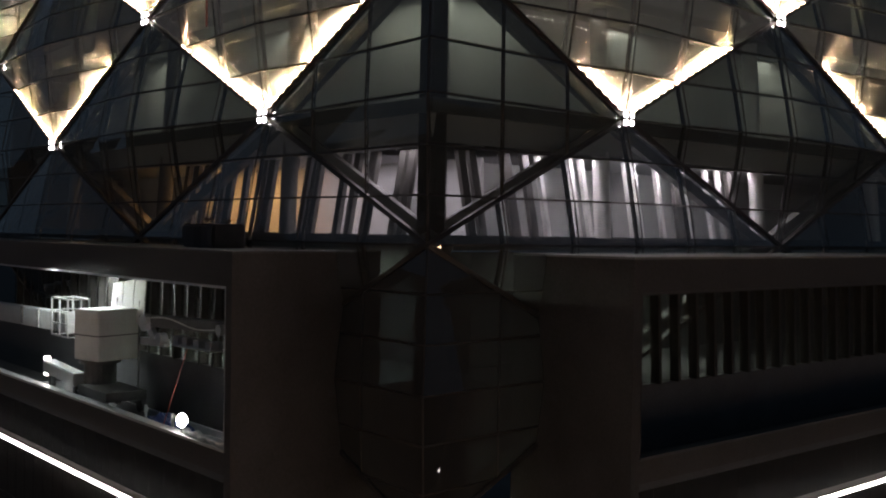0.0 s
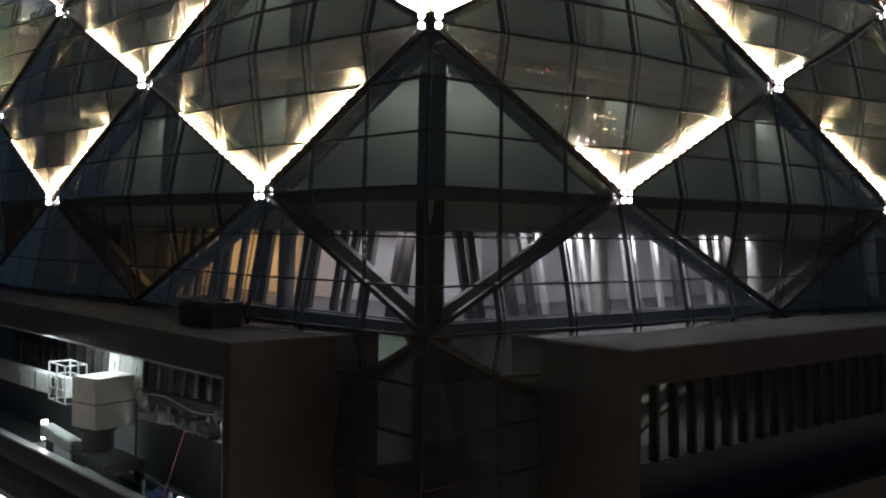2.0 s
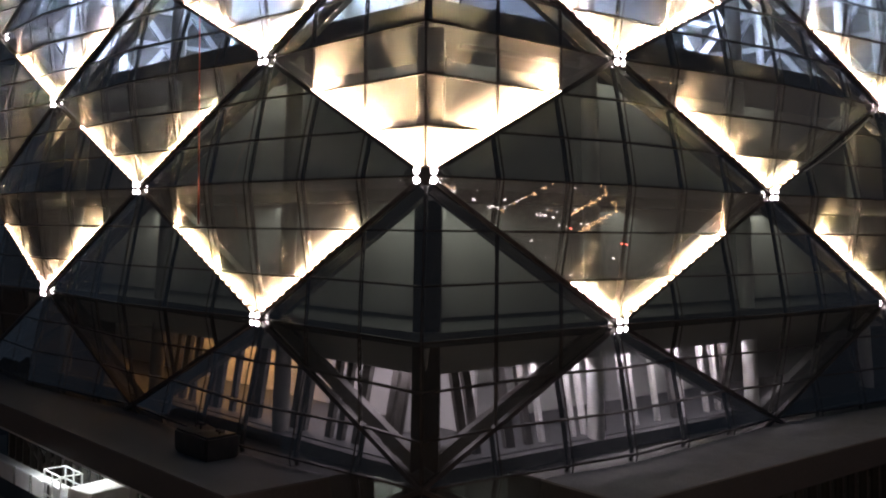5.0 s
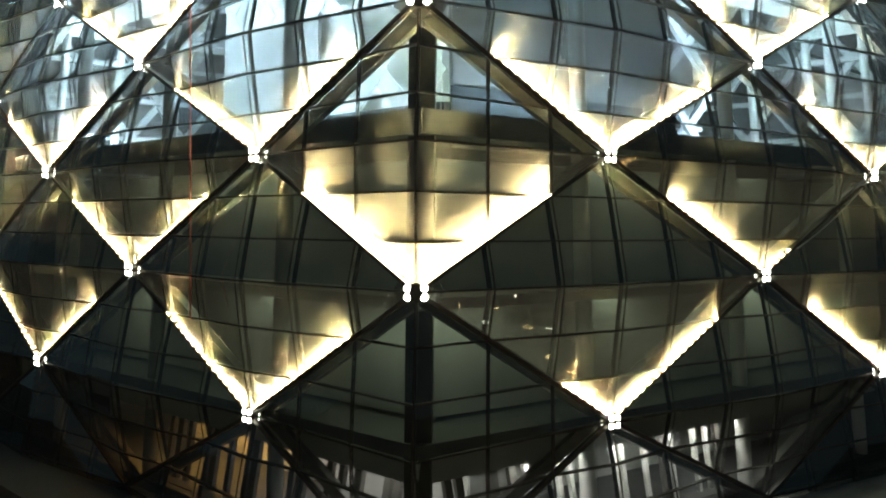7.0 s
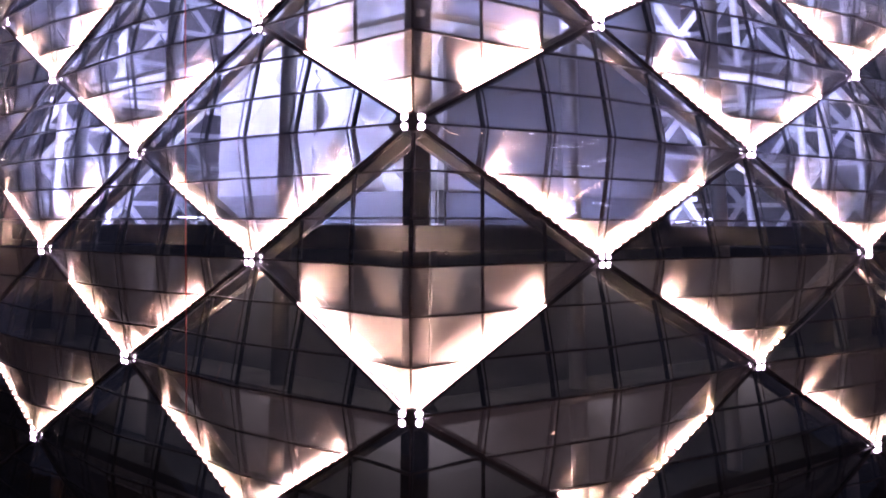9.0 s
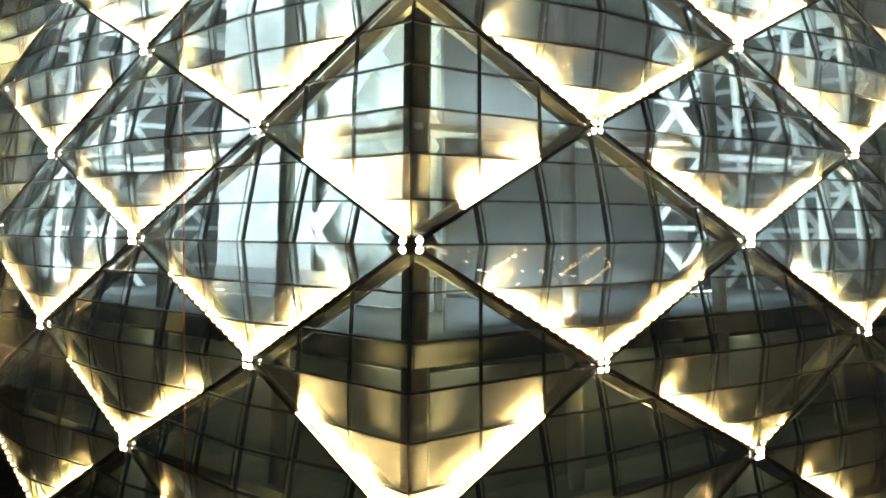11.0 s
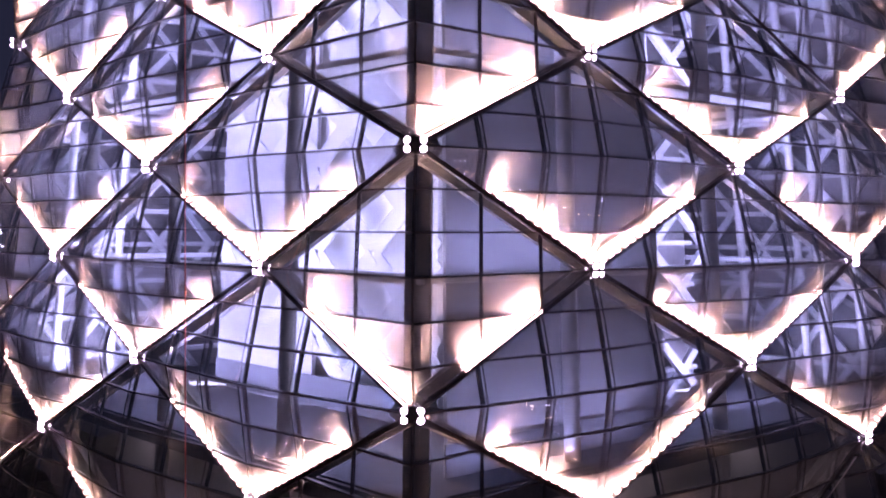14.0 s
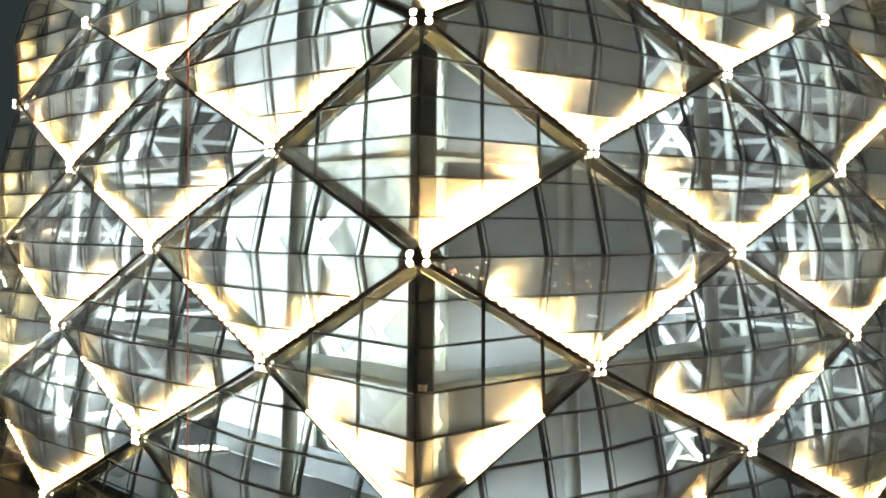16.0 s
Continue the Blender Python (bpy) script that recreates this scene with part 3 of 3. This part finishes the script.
area_lamp("terrace_lamp", FL(29, 1.6, -2.6), FL(28.0, 1.9, -10), 8, 1250, (0.70, 0.94, 1.0), 0.6)
area_lamp("terrace_room_left", FL(16, -4.5, -1.2), FL(16, -4.6, -7), 12, 1500, (0.70, 0.95, 0.86), 1.0)
area_lamp("terrace_room_right", FR(18, -4.5, -1.2), FR(18, -4.6, -7), 14, 330, (0.75, 0.95, 0.88), 1.0)

# the shaft of the tower below
bm = bmesh.new()
p = [Vector((v.x, v.y, 0)) for v in corners(-12, -3.4)]
q = [Vector((v.x, v.y, EYE - 20)) for v in corners(-12, -3.4)]
vs = [bm.verts.new(v) for v in p + q]
for f in ((0, 1, 5, 4), (1, 2, 6, 5), (2, 3, 7, 6), (3, 0, 4, 7), (4, 5, 6, 7), (3, 2, 1, 0)):
    bm.faces.new([vs[n] for n in f])
tagged(part("tower_shaft", bm, CLAD), "dark lower shaft of the tower standing on the street", "tower shaft", kind="structure")

# flood lamp standing on the parapet
def parapet_lamp():
    at = FL(11.8, 3.9, -8.93)
    lamp = tagged(empty("flood_lamp", at), "small white flood lamp glowing on the terrace parapet", "flood lamp")
    bm = bmesh.new()
    rod(bm, at, at + Vector((0, 0, 0.35)), 0.05)
    put("post", bm, CRANE_DARK, lamp)
    bm = bmesh.new()
    bmesh.ops.create_icosphere(bm, subdivisions=2, radius=0.24, matrix=Matrix.Translation(at + Vector((0, 0, 0.55))) @ Matrix.Diagonal((1, 1, 1.3, 1)))
    put("bulb", bm, NODE_LED, lamp, "glowing white bulb")


parapet_lamp()


def rolled_cloth():
    bm = bmesh.new()
    pts = [FL(11.5 - 0.24 * n, 3.9 + 0.06 * math.sin(n * 1.1), -8.80 + 0.05 * math.sin(n * 1.7)) for n in range(16)]
    rings = []
    for n, p in enumerate(pts):
        r = 0.13 + 0.035 * math.sin(n * 2.1)
        rings.append([bm.verts.new(p + TN_LEFT * (r * 1.3 * math.cos(a)) + Vector((0, 0, r * math.sin(a) * 0.9))) for a in (math.pi * m / 5 for m in range(10))])
    for r, q in zip(rings, rings[1:]):
        for n in range(10):
            bm.faces.new((r[n - 1], r[n], q[n], q[n - 1]))
    bm.faces.new(rings[0][::-1])
    bm.faces.new(rings[-1])
    tagged(part("rolled_cloth", bm, PLASTER), "crumpled roll of white cloth lying on the parapet coping", "cloth")


rolled_cloth()


# ---- cross bracing on the core, and crossed shadow bands on its left wall ----
def cross_bars(p, q, r, t, n, wide, deep, shift, material, label):
    """Two crossed bars over the quad p q r t of the core's wall."""
    m = (p + q + r + t) / 4
    thing = tagged(empty("bar_cross", m), label, "brace", "crossed braces of the core")
    for a, b in ((p, r), (q, t)):
        bm = bmesh.new()
        beam(bm, a, b, n, wide, deep, shift if a is p else shift + deep * 1.05)
        put("bar", bm, material, thing)


def core(z):
    return corners(z, 13.0 - 2.0 * (z + 0.45) / 53.45)


# added sheets over the outer core; the dim open depth is put into their colour
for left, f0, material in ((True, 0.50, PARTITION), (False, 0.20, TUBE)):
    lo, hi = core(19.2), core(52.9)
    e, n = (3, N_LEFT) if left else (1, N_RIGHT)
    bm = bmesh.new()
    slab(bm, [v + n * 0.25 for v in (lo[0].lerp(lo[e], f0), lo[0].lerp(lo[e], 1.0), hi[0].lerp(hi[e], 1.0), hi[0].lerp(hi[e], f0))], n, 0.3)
    tagged(part("dim_core_sheet_" + ("left" if left else "right"), bm, material), "added sheet over the core, coloured for the dim depth of the atrium", "wall", kind="structure")

for lv in range(3, 9):
    z0, z1 = height(lv) + 0.6, height(lv + 1) + 0.2
    lo, hi = core(z0), core(z1)
    for left in (True, False):
        e = 3 if left else 1
        n = N_LEFT if left else N_RIGHT
        for m in range(4):
            f0, f1 = m / 4, (m + 1) / 4
            quad = (lo[0].lerp(lo[e], f0), lo[0].lerp(lo[e], f1), hi[0].lerp(hi[e], f1), hi[0].lerp(hi[e], f0))
            if left:
                # soft X shadow of the diagrid, laid on as thin greyer bands
                cross_bars(*quad, n, 1.3, 0.06, 0.05, MID, "pale flat crossed braces set on the white core wall")
            elif not left and m == 0:
                continue
            else:
                cross_bars(*quad, n, 0.6, 0.35, 1.6, COLUMN, "pale crossed steel braces before the dark inner wall")

# tie beams and service pipes before the added dark sheet
for left, f0 in ((False, 0.36),):
    e, n = (3, N_LEFT) if left else (1, N_RIGHT)
    z = 21.5
    while z < 52:
        c = core(z)
        bm = bmesh.new()
        beam(bm, c[0].lerp(c[e], f0) + n * 1.0, c[0].lerp(c[e], 0.98) + n * 1.0, n, 0.30, 0.5)
        tagged(part("tie_beam", bm, COLUMN), "long grey steel tie beam across the inner wall", "beam", "tie beams of the inner walls")
        z += 2.9
    for f in (f0 + 0.07, f0 + 0.23, f0 + 0.40):
        bm = bmesh.new()
        lo, hi = core(19.2), core(52.5)
        rod(bm, lo[0].lerp(lo[e], f) + n * 1.8, hi[0].lerp(hi[e], f) + n * 1.8, 0.17, 12)
        tagged(part("riser_pipe", bm, PLASTER), "slim upright white riser pipe inside the atrium", "pipe", "riser pipes of the atrium")

# braces, posts and beams on the inner side of the two far faces
for left in (True, False):
    a, n = (3, -D_LEFT) if left else (1, -D_RIGHT)
    for lv in range(3, 9):
        z0, z1 = height(lv) + 0.5, height(lv + 1) + 0.3
        lo, hi = corners(z0, 1.2), corners(z1, 1.2)
        for f0, f1 in ((0.04, 0.14), (0.14, 0.24), (0.24, 0.34)):
            quad = (lo[a].lerp(lo[2], f0), lo[a].lerp(lo[2], f1), hi[a].lerp(hi[2], f1), hi[a].lerp(hi[2], f0))
            cross_bars(*quad, n, 0.5, 0.3, 0.5, COLUMN, "grey crossed steel braces on the far inner wall")
        for z in (z0, (z0 + z1) / 2):
            c = corners(z, 1.2)
            bm = bmesh.new()
            beam(bm, c[a].lerp(c[2], 0.03) + n * 1.5, c[a].lerp(c[2], 0.40) + n * 1.5, n, 0.35, 0.4)
            tagged(part("tie_beam", bm, COLUMN), "long grey steel tie beam across the inner wall", "beam", "tie beams of the inner walls")
    lo, hi = corners(19.2, 1.2), corners(52.5, 1.2)
    for f in (0.05, 0.145, 0.25):
        bm = bmesh.new()
        rod(bm, lo[a].lerp(lo[2], f) + n * 2.4, hi[a].lerp(hi[2], f) + n * 2.4, 0.28, 12)
        tagged(part("riser_pipe", bm, PALE), "slim upright pale riser pipe inside the atrium", "pipe", "riser pipes of the atrium")

# ---- slatted floor lights of the atrium ----
SLAT_LED = glowing("slat_led", (0.62, 0.84, 1.0), 7.0)


def floor_light(left):
    fr = ROOM_LEFT if left else ROOM_RIGHT
    top = 19.65
    s0, d = 34.0, -10.6
    thing = tagged(empty("floor_light", fr(s0, d, top)), "low slatted floor light glowing cool white", "floor light", "slatted floor lights")
    n = N_LEFT if left else N_RIGHT
    bm = bmesh.new()
    beam(bm, fr(s0 - 1.2, d + 1.1, top), fr(s0 - 1.2, d + 1.1, top + 0.9), n, 0.12, 0.12)
    beam(bm, fr(s0 + 1.2, d + 1.1, top), fr(s0 + 1.2, d + 1.1, top + 0.9), n, 0.12, 0.12)
    beam(bm, fr(s0 - 1.2, d - 1.4, top + 0.05), fr(s0 - 1.2, d + 1.2, top + 0.35), (0, 0, 1), 0.1, 0.1)
    beam(bm, fr(s0 + 1.2, d - 1.4, top + 0.05), fr(s0 + 1.2, d + 1.2, top + 0.35), (0, 0, 1), 0.1, 0.1)
    put("frame", bm, CRANE_DARK, thing, "dark steel frame")
    for m in range(5):
        o = d - 1.2 + 0.58 * m
        bm = bmesh.new()
        beam(bm, fr(s0 - 0.95, o, top + 0.22 + 0.06 * m), fr(s0 + 0.95, o + 0.2, top + 0.22 + 0.06 * m), (0, 0, 1), 0.24, 0.06)
        put("slat", bm, SLAT_LED, thing, "glowing cool white slat")


floor_light(True)
floor_light(False)

# ---- facade access crane on the terrace ----
def crane():
    at = FL(23.0, 2.4, -10.0)
    thing = tagged(empty("facade_crane", at), "pale grey facade access crane parked on the terrace track", "crane")
    z = EYE
    cx, cy = -18.75, 54.6
    turn = pose(cx, cy, z, 0, 0, 54)
    local = lambda a, b, c: turn @ Vector((a, b, c))  # noqa: E731
    bm = bmesh.new()
    box(bm, (-0.95, -1.2, -7.2), (1.75, 1.0, -4.45), local)
    bmesh.ops.bevel(bm, geom=bm.edges[:], offset=0.05, segments=2, affect="EDGES")
    body = put("counterweight_box", bm, CRANE, thing, "pale grey sheet metal box")
    bm = bmesh.new()
    box(bm, (-0.97, -1.22, -5.87), (1.77, 1.02, -5.81), local)
    sub("seam", bm, CRANE_DARK, thing, body)
    # mast and slewing ring
    bm = bmesh.new()
    rod(bm, (cx, cy, z - 8.6), (cx, cy, z - 7.15), 0.85, 20)
    rod(bm, (cx, cy, z - 7.4), (cx, cy, z - 7.2), 1.1, 24)
    put("mast", bm, CRANE_DARK, thing)
    bm = bmesh.new()
    box(bm, (21.2, 1.2, -9.0), (25.0, 3.4, -8.5), FL)
    put("carriage", bm, CRANE_DARK, thing)
    for s0 in (21.6, 24.6):
        for o0 in (1.3, 3.3):
            bm = bmesh.new()
            c = FL(s0, o0, -9.35)
            rod(bm, c - TN_LEFT * 0.14, c + TN_LEFT * 0.14, 0.36, 16)
            put("wheel", bm, CRANE_DARK, thing)
    # long boom girder
    bm = bmesh.new()
    beam(bm, FL(27.2, 2.9, -5.35), FL(45.0, 2.9, -5.6), (0, 0, 1), 0.7, 1.1)
    bmesh.ops.bevel(bm, geom=bm.edges[:], offset=0.05, segments=2, affect="EDGES")
    boom = put("boom", bm, ALU, thing, "dull metal box girder boom")
    for s0 in (28.6, 31.4, 34.2):
        bm = bmesh.new()
        beam(bm, FL(s0, 3.3, -5.9), FL(s0, 3.3, -4.85), TN_LEFT, 0.12, 0.1)
        sub("stiffener", bm, CRANE_DARK, thing, boom)
    # ladder cage
    bm = bmesh.new()
    rail(bm, [FL(26.5, 2.2, -6.1), FL(28.9, 2.2, -6.1), FL(28.9, 3.4, -6.1), FL(26.5, 3.4, -6.1), FL(26.5, 2.2, -6.1)], (0, 0, 1), 0.07, 0.07)
    cage = put("ladder_cage", bm, ALU, thing, "white tube ladder cage")
    for s0 in (26.5, 27.7, 28.9):
        for o0 in (2.2, 3.4):
            bm = bmesh.new()
            beam(bm, FL(s0, o0, -6.1), FL(s0, o0, -4.0), TN_LEFT, 0.08, 0.08)
            sub("cage_post", bm, ALU, thing, cage)
    for zz in (-5.4, -4.7, -4.0):
        for o0 in (2.2, 3.4):
            bm = bmesh.new()
            beam(bm, FL(26.5, o0, zz), FL(28.9, o0, zz), TN_LEFT, 0.07, 0.07)
            sub("cage_rail", bm, ALU, thing, cage)
        for s0 in (26.5, 28.9):
            bm = bmesh.new()
            beam(bm, FL(s0, 2.2, zz), FL(s0, 3.4, zz), (0, 0, 1), 0.07, 0.07)
            sub("cage_rail", bm, ALU, thing, cage)
    # jib with winch
    bm = bmesh.new()
    beam(bm, FL(18.6, 2.6, -4.55), FL(8.6, 2.6, -4.2), (0, 0, 1), 0.5, 0.55)
    bmesh.ops.bevel(bm, geom=bm.edges[:], offset=0.04, segments=2, affect="EDGES")
    jib = put("jib", bm, CRANE_DARK, thing, "dark grey steel jib")
    for s0, zz, r in ((17.7, -4.6, 0.42), (16.0, -5.25, 0.3), (10.2, -4.35, 0.24)):
        bm = bmesh.new()
        c = FL(s0, 2.95, zz)
        rod(bm, c - TN_LEFT * 0.25, c + TN_LEFT * 0.12, r, 18)
        sub("winch_drum", bm, ALU, thing, jib, "metal winch drum")
    bm = bmesh.new()
    beam(bm, FL(18.4, 2.7, -5.55), FL(15.8, 2.7, -5.45), (0, 0, 1), 0.3, 0.35)
    beam(bm, FL(17.6, 2.7, -4.8), FL(17.0, 2.7, -5.5), TN_LEFT, 0.4, 0.25)
    sub("bracket", bm, ALU, thing, jib)
    bm = bmesh.new()
    rail(bm, [FL(18.0 - n * 0.8, 3.0, -4.35 + 0.22 * math.sin(n * 0.45) ** 2 - 0.02 * n) for n in range(11)], TN_LEFT, 0.05, 0.05)
    sub("hose", bm, CRANE, thing, jib, "thin pale yellow hose")
    # hung platform
    bm = bmesh.new()
    box(bm, (10.9, 2.2, -5.4), (14.6, 3.1, -5.33), FL)
    for s0 in (11.2, 12.3, 13.4, 14.3):
        box(bm, (s0, 2.3, -5.33), (s0 + 0.5, 2.9, -5.0), FL)
    for s0 in (11.0, 14.4):
        beam(bm, FL(s0, 2.6, -5.35), FL(s0, 2.6, -4.4), TN_LEFT, 0.06, 0.06)
    put("platform", bm, ALU, thing, "narrow metal work platform")
    bm = bmesh.new()
    rod(bm, FL(13.3, 2.9, -5.4), FL(15.2, 3.2, -9.4), 0.02, 6)
    put("line", bm, ROPE, thing)


crane()


def trolley():
    at = FL(27.5, 3.2, -9.6)
    thing = tagged(empty("track_trolley", at), "low pale metal trolley on the terrace track", "trolley")
    bm = bmesh.new()
    beam(bm, FL(29.8, 3.2, -8.0), FL(25.2, 3.2, -8.3), (0, 0, 1), 0.75, 0.7)
    bmesh.ops.bevel(bm, geom=bm.edges[:], offset=0.06, segments=2, affect="EDGES")
    put("body", bm, ALU, thing)
    for s0 in (25.6, 29.3):
        bm = bmesh.new()
        beam(bm, FL(s0, 3.2, -9.9), FL(s0, 3.2, -8.4), TN_LEFT, 0.35, 0.3)
        put("leg", bm, CRANE_DARK, thing)
    bm = bmesh.new()
    rod(bm, FL(25.4, 3.2, -8.9), FL(21.5, 2.8, -8.75), 0.09)
    put("tow_bar", bm, ALU, thing)
    bm = bmesh.new()
    box(bm, (29.9, 3.1, -8.6), (30.08, 3.4, -7.5), FL)
    put("work_lamp", bm, LINE_LED, thing, "glowing white work lamp")


trolley()

# the crane's double track, with a rounded end
for off in (1.15, 3.35):
    bm = bmesh.new()
    pts = [FL(8.2 + n * 1.2, off, -9.72) for n in range(21)]
    mid = 2.25
    r = abs(off - mid)
    if off > mid:
        pts += [FL(32.2 + r * math.sin(a), mid + r * math.cos(a), -9.72) for a in (math.pi * n / 10 for n in range(1, 11))]
    rail(bm, pts, (0, 0, 1), 0.16, 0.5)
    tagged(part("track_rail", bm, ALU), "metal crane track with a rounded end", "track", "rails of the crane track")


def tarpaulin():
    c = FL(17.0, 2.2, -9.75)
    bm = bmesh.new()
    bmesh.ops.create_grid(bm, x_segments=24, y_segments=12, size=1.0)
    for v in bm.verts:
        x, y = v.co.x, v.co.y
        edge = max(0.0, 1 - max(abs(x), abs(y)) ** 3)
        v.co = c + T_LEFT * (x * 1.9) + TN_LEFT * (y * 0.8) + Vector((0, 0, edge * (0.55 + 0.35 * noise.noise(Vector((x * 2.2, y * 2.2, 3))) + 0.12 * noise.noise(Vector((x * 7, y * 7, 9))))))
    bmesh.ops.solidify(bm, geom=bm.faces[:], thickness=0.02)
    tagged(part("tarpaulin", bm, TARP), "crumpled blue tarpaulin over goods on the terrace floor", "tarpaulin")


tarpaulin()
for s0 in (14.7, 17.6):
    bm = bmesh.new()
    rod(bm, FL(s0, 2.9, -10.0), FL(s0, 2.9, -8.7), 0.07, 10)
    rod(bm, FL(s0, 2.9, -8.95), FL(s0, 2.9, -8.62), 0.11, 10, 0.07)
    tagged(part("bollard", bm, CRANE), "short pale post on the terrace floor", "bollard", "short posts on the terrace")

# bright panels and lit doorway at the back of the terrace
def lit_screen():
    at = FL(25.0, 0.4, -10.0)
    thing = tagged(empty("panel_screen", at), "leaning screen of three pale panels on the terrace", "screen")
    for n in range(3):
        bm = bmesh.new()
        a, b = 23.2 + n * 1.5, 24.6 + n * 1.5
        slab(bm, [FL(a, 0.5, -5.4), FL(b, 0.5, -5.2), FL(b + 0.3, 0.2, -2.9 - 0.16 * n), FL(a + 0.3, 0.2, -2.7 - 0.16 * n)], TN_LEFT, 0.06)
        put("panel", bm, MID, thing)
    for s0 in (24.0, 27.0):
        bm = bmesh.new()
        beam(bm, FL(s0, 0.45, -10.0), FL(s0, 0.35, -4.0), TN_LEFT, 0.1, 0.1)
        put("stand", bm, CRANE_DARK, thing)


lit_screen()
area_lamp("doorway_lamp", FL(9.4, -2.2, -4.2), FL(10.2, -1.4, -6.8), 1.0, 60, (0.9, 1.0, 0.85), 0.6)

# ---- on the terrace roof ----
def roof_unit():
    at = FL(14.2, 1.2, -0.86)
    thing = tagged(empty("roof_unit", at), "dark covered machine standing on the terrace roof", "roof unit")
    bm = bmesh.new()
    box(bm, (12.7, 0.3, -0.86), (15.8, 2.0, 0.25), FL)
    bmesh.ops.subdivide_edges(bm, edges=bm.edges[:], cuts=4, use_grid_fill=True)
    bmesh.ops.bevel(bm, geom=[e for e in bm.edges if e.calc_face_angle(0) > 1], offset=0.1, segments=2, affect="EDGES")
    for v in bm.verts:
        w = noise.noise_vector(v.co * 0.9) * 0.09
        v.co += Vector((w.x, w.y, w.z if v.co.z > EYE - 0.7 else 0))
    put("cover", bm, STEEL, thing)
    for s0, h in ((13.1, 0.28), (14.9, 0.35)):
        bm = bmesh.new()
        rod(bm, FL(s0, 1.1, 0.2), FL(s0, 1.1, 0.2 + h), 0.05)
        box(bm, (s0 - 0.28, 1.0, 0.2 + h - 0.12), (s0 + 0.2, 1.2, 0.2 + h), FL)
        put("bracket", bm, STEEL, thing)
    bm = bmesh.new()
    rod(bm, FL(15.4, 1.1, 0.2), FL(15.4, 1.1, 1.25), 0.025)
    put("aerial", bm, STEEL, thing)


roof_unit()

# ---- rope hung down the left face from a davit on the roof ----
bm = bmesh.new()
rod(bm, (-11.8, 49.2, EYE + 10.0), (-11.8, 49.2, EYE + 56.0), 0.032, 6)
tagged(part("access_rope", bm, ROPE), "thin red access rope hanging down the glass", "rope")
bm = bmesh.new()
beam(bm, (-11.8, 48.9, EYE + 56.05), (-11.8, 62.0, EYE + 56.05), (0, 0, 1), 0.2, 0.25)
beam(bm, (-11.8, 61.5, EYE + 53.9), (-11.8, 61.5, EYE + 56.0), (1, 0, 0), 0.25, 0.25)
tagged(part("roof_davit", bm, STEEL), "dark steel davit arm on the roof edge", "davit")


# ---- lights of the city below and behind, seen in the glass ----
def city(name, count, colour, strength, near, far, low, high, size, label, seed):
    rng = random.Random(seed)
    verts, faces = [], []
    for n in range(count):
        d = near * (far / near) ** rng.random()
        a = radians(rng.uniform(-175, -5))
        row = rng.choice((1, 1, 1, 2, 4))
        x0, y0, z0 = d * math.cos(a), d * math.sin(a), rng.uniform(low, high)
        for m in range(row):
            h = size * rng.uniform(0.6, 1.3) * (0.5 + d / far)
            x, y, z = x0 + m * h * 5 * math.sin(a), y0 - m * h * 5 * math.cos(a), z0
            b = len(verts)
            verts += [(x - h, y - h, z), (x + h, y - h, z), (x + h, y + h, z), (x - h, y + h, z), (x, y, z + h * 2)]
            faces += [(b, b + 1, b + 4), (b + 1, b + 2, b + 4), (b + 2, b + 3, b + 4), (b + 3, b, b + 4), (b + 3, b + 2, b + 1, b)]
    me = bpy.data.meshes.new(name)
    me.from_pydata(verts, [], faces)
    me.materials.append(glowing(name, colour, strength))
    tagged(new(name, me), label, "city lights", kind="stuff")


city("street_lights", 700, (1.0, 0.72, 0.42), 14.0, 200, 2600, 6, 12, 1.0, "warm street lights of the city at night", 3)
city("window_lights", 900, (0.9, 0.95, 1.0), 20.0, 260, 2600, 8, 110, 0.8, "cool window lights of city buildings", 5)
city("sign_lights", 40, (1.0, 0.12, 0.08), 50.0, 300, 2200, 20, 120, 0.9, "red sign lights of city buildings", 8)


def road_lights(name, count, colour, strength, size, label, seed):
    """Rows of lamps along straight streets."""
    rng = random.Random(seed)
    verts, faces = [], []
    for n in range(count):
        d, a, turn = 180 * (2200 / 180) ** rng.random(), radians(rng.uniform(-172, -8)), rng.uniform(0, math.pi)
        step, z = rng.uniform(14, 30), rng.uniform(8, 12)
        for m in range(rng.randrange(8, 30)):
            x = d * math.cos(a) + m * step * math.cos(turn) + rng.uniform(-2, 2)
            y = min(-120, d * math.sin(a) + m * step * math.sin(turn) + rng.uniform(-2, 2))
            h = size * (0.5 + math.hypot(x, y) / 1400) * rng.uniform(0.6, 1.2)
            b = len(verts)
            verts += [(x - h, y - h, z), (x + h, y - h, z), (x + h, y + h, z), (x - h, y + h, z), (x, y, z + h * 2)]
            faces += [(b, b + 1, b + 4), (b + 1, b + 2, b + 4), (b + 2, b + 3, b + 4), (b + 3, b, b + 4), (b + 3, b + 2, b + 1, b)]
    me = bpy.data.meshes.new(name)
    me.from_pydata(verts, [], faces)
    me.materials.append(glowing(name, colour, strength))
    tagged(new(name, me), label, "city lights", kind="stuff")


road_lights("road_lights", 60, (1.0, 0.64, 0.32), 13.0, 0.9, "rows of warm lamps along city streets at night", 21)
road_lights("avenue_lights", 40, (0.86, 0.95, 1.0), 24.0, 0.8, "rows of white lamps along city avenues at night", 22)
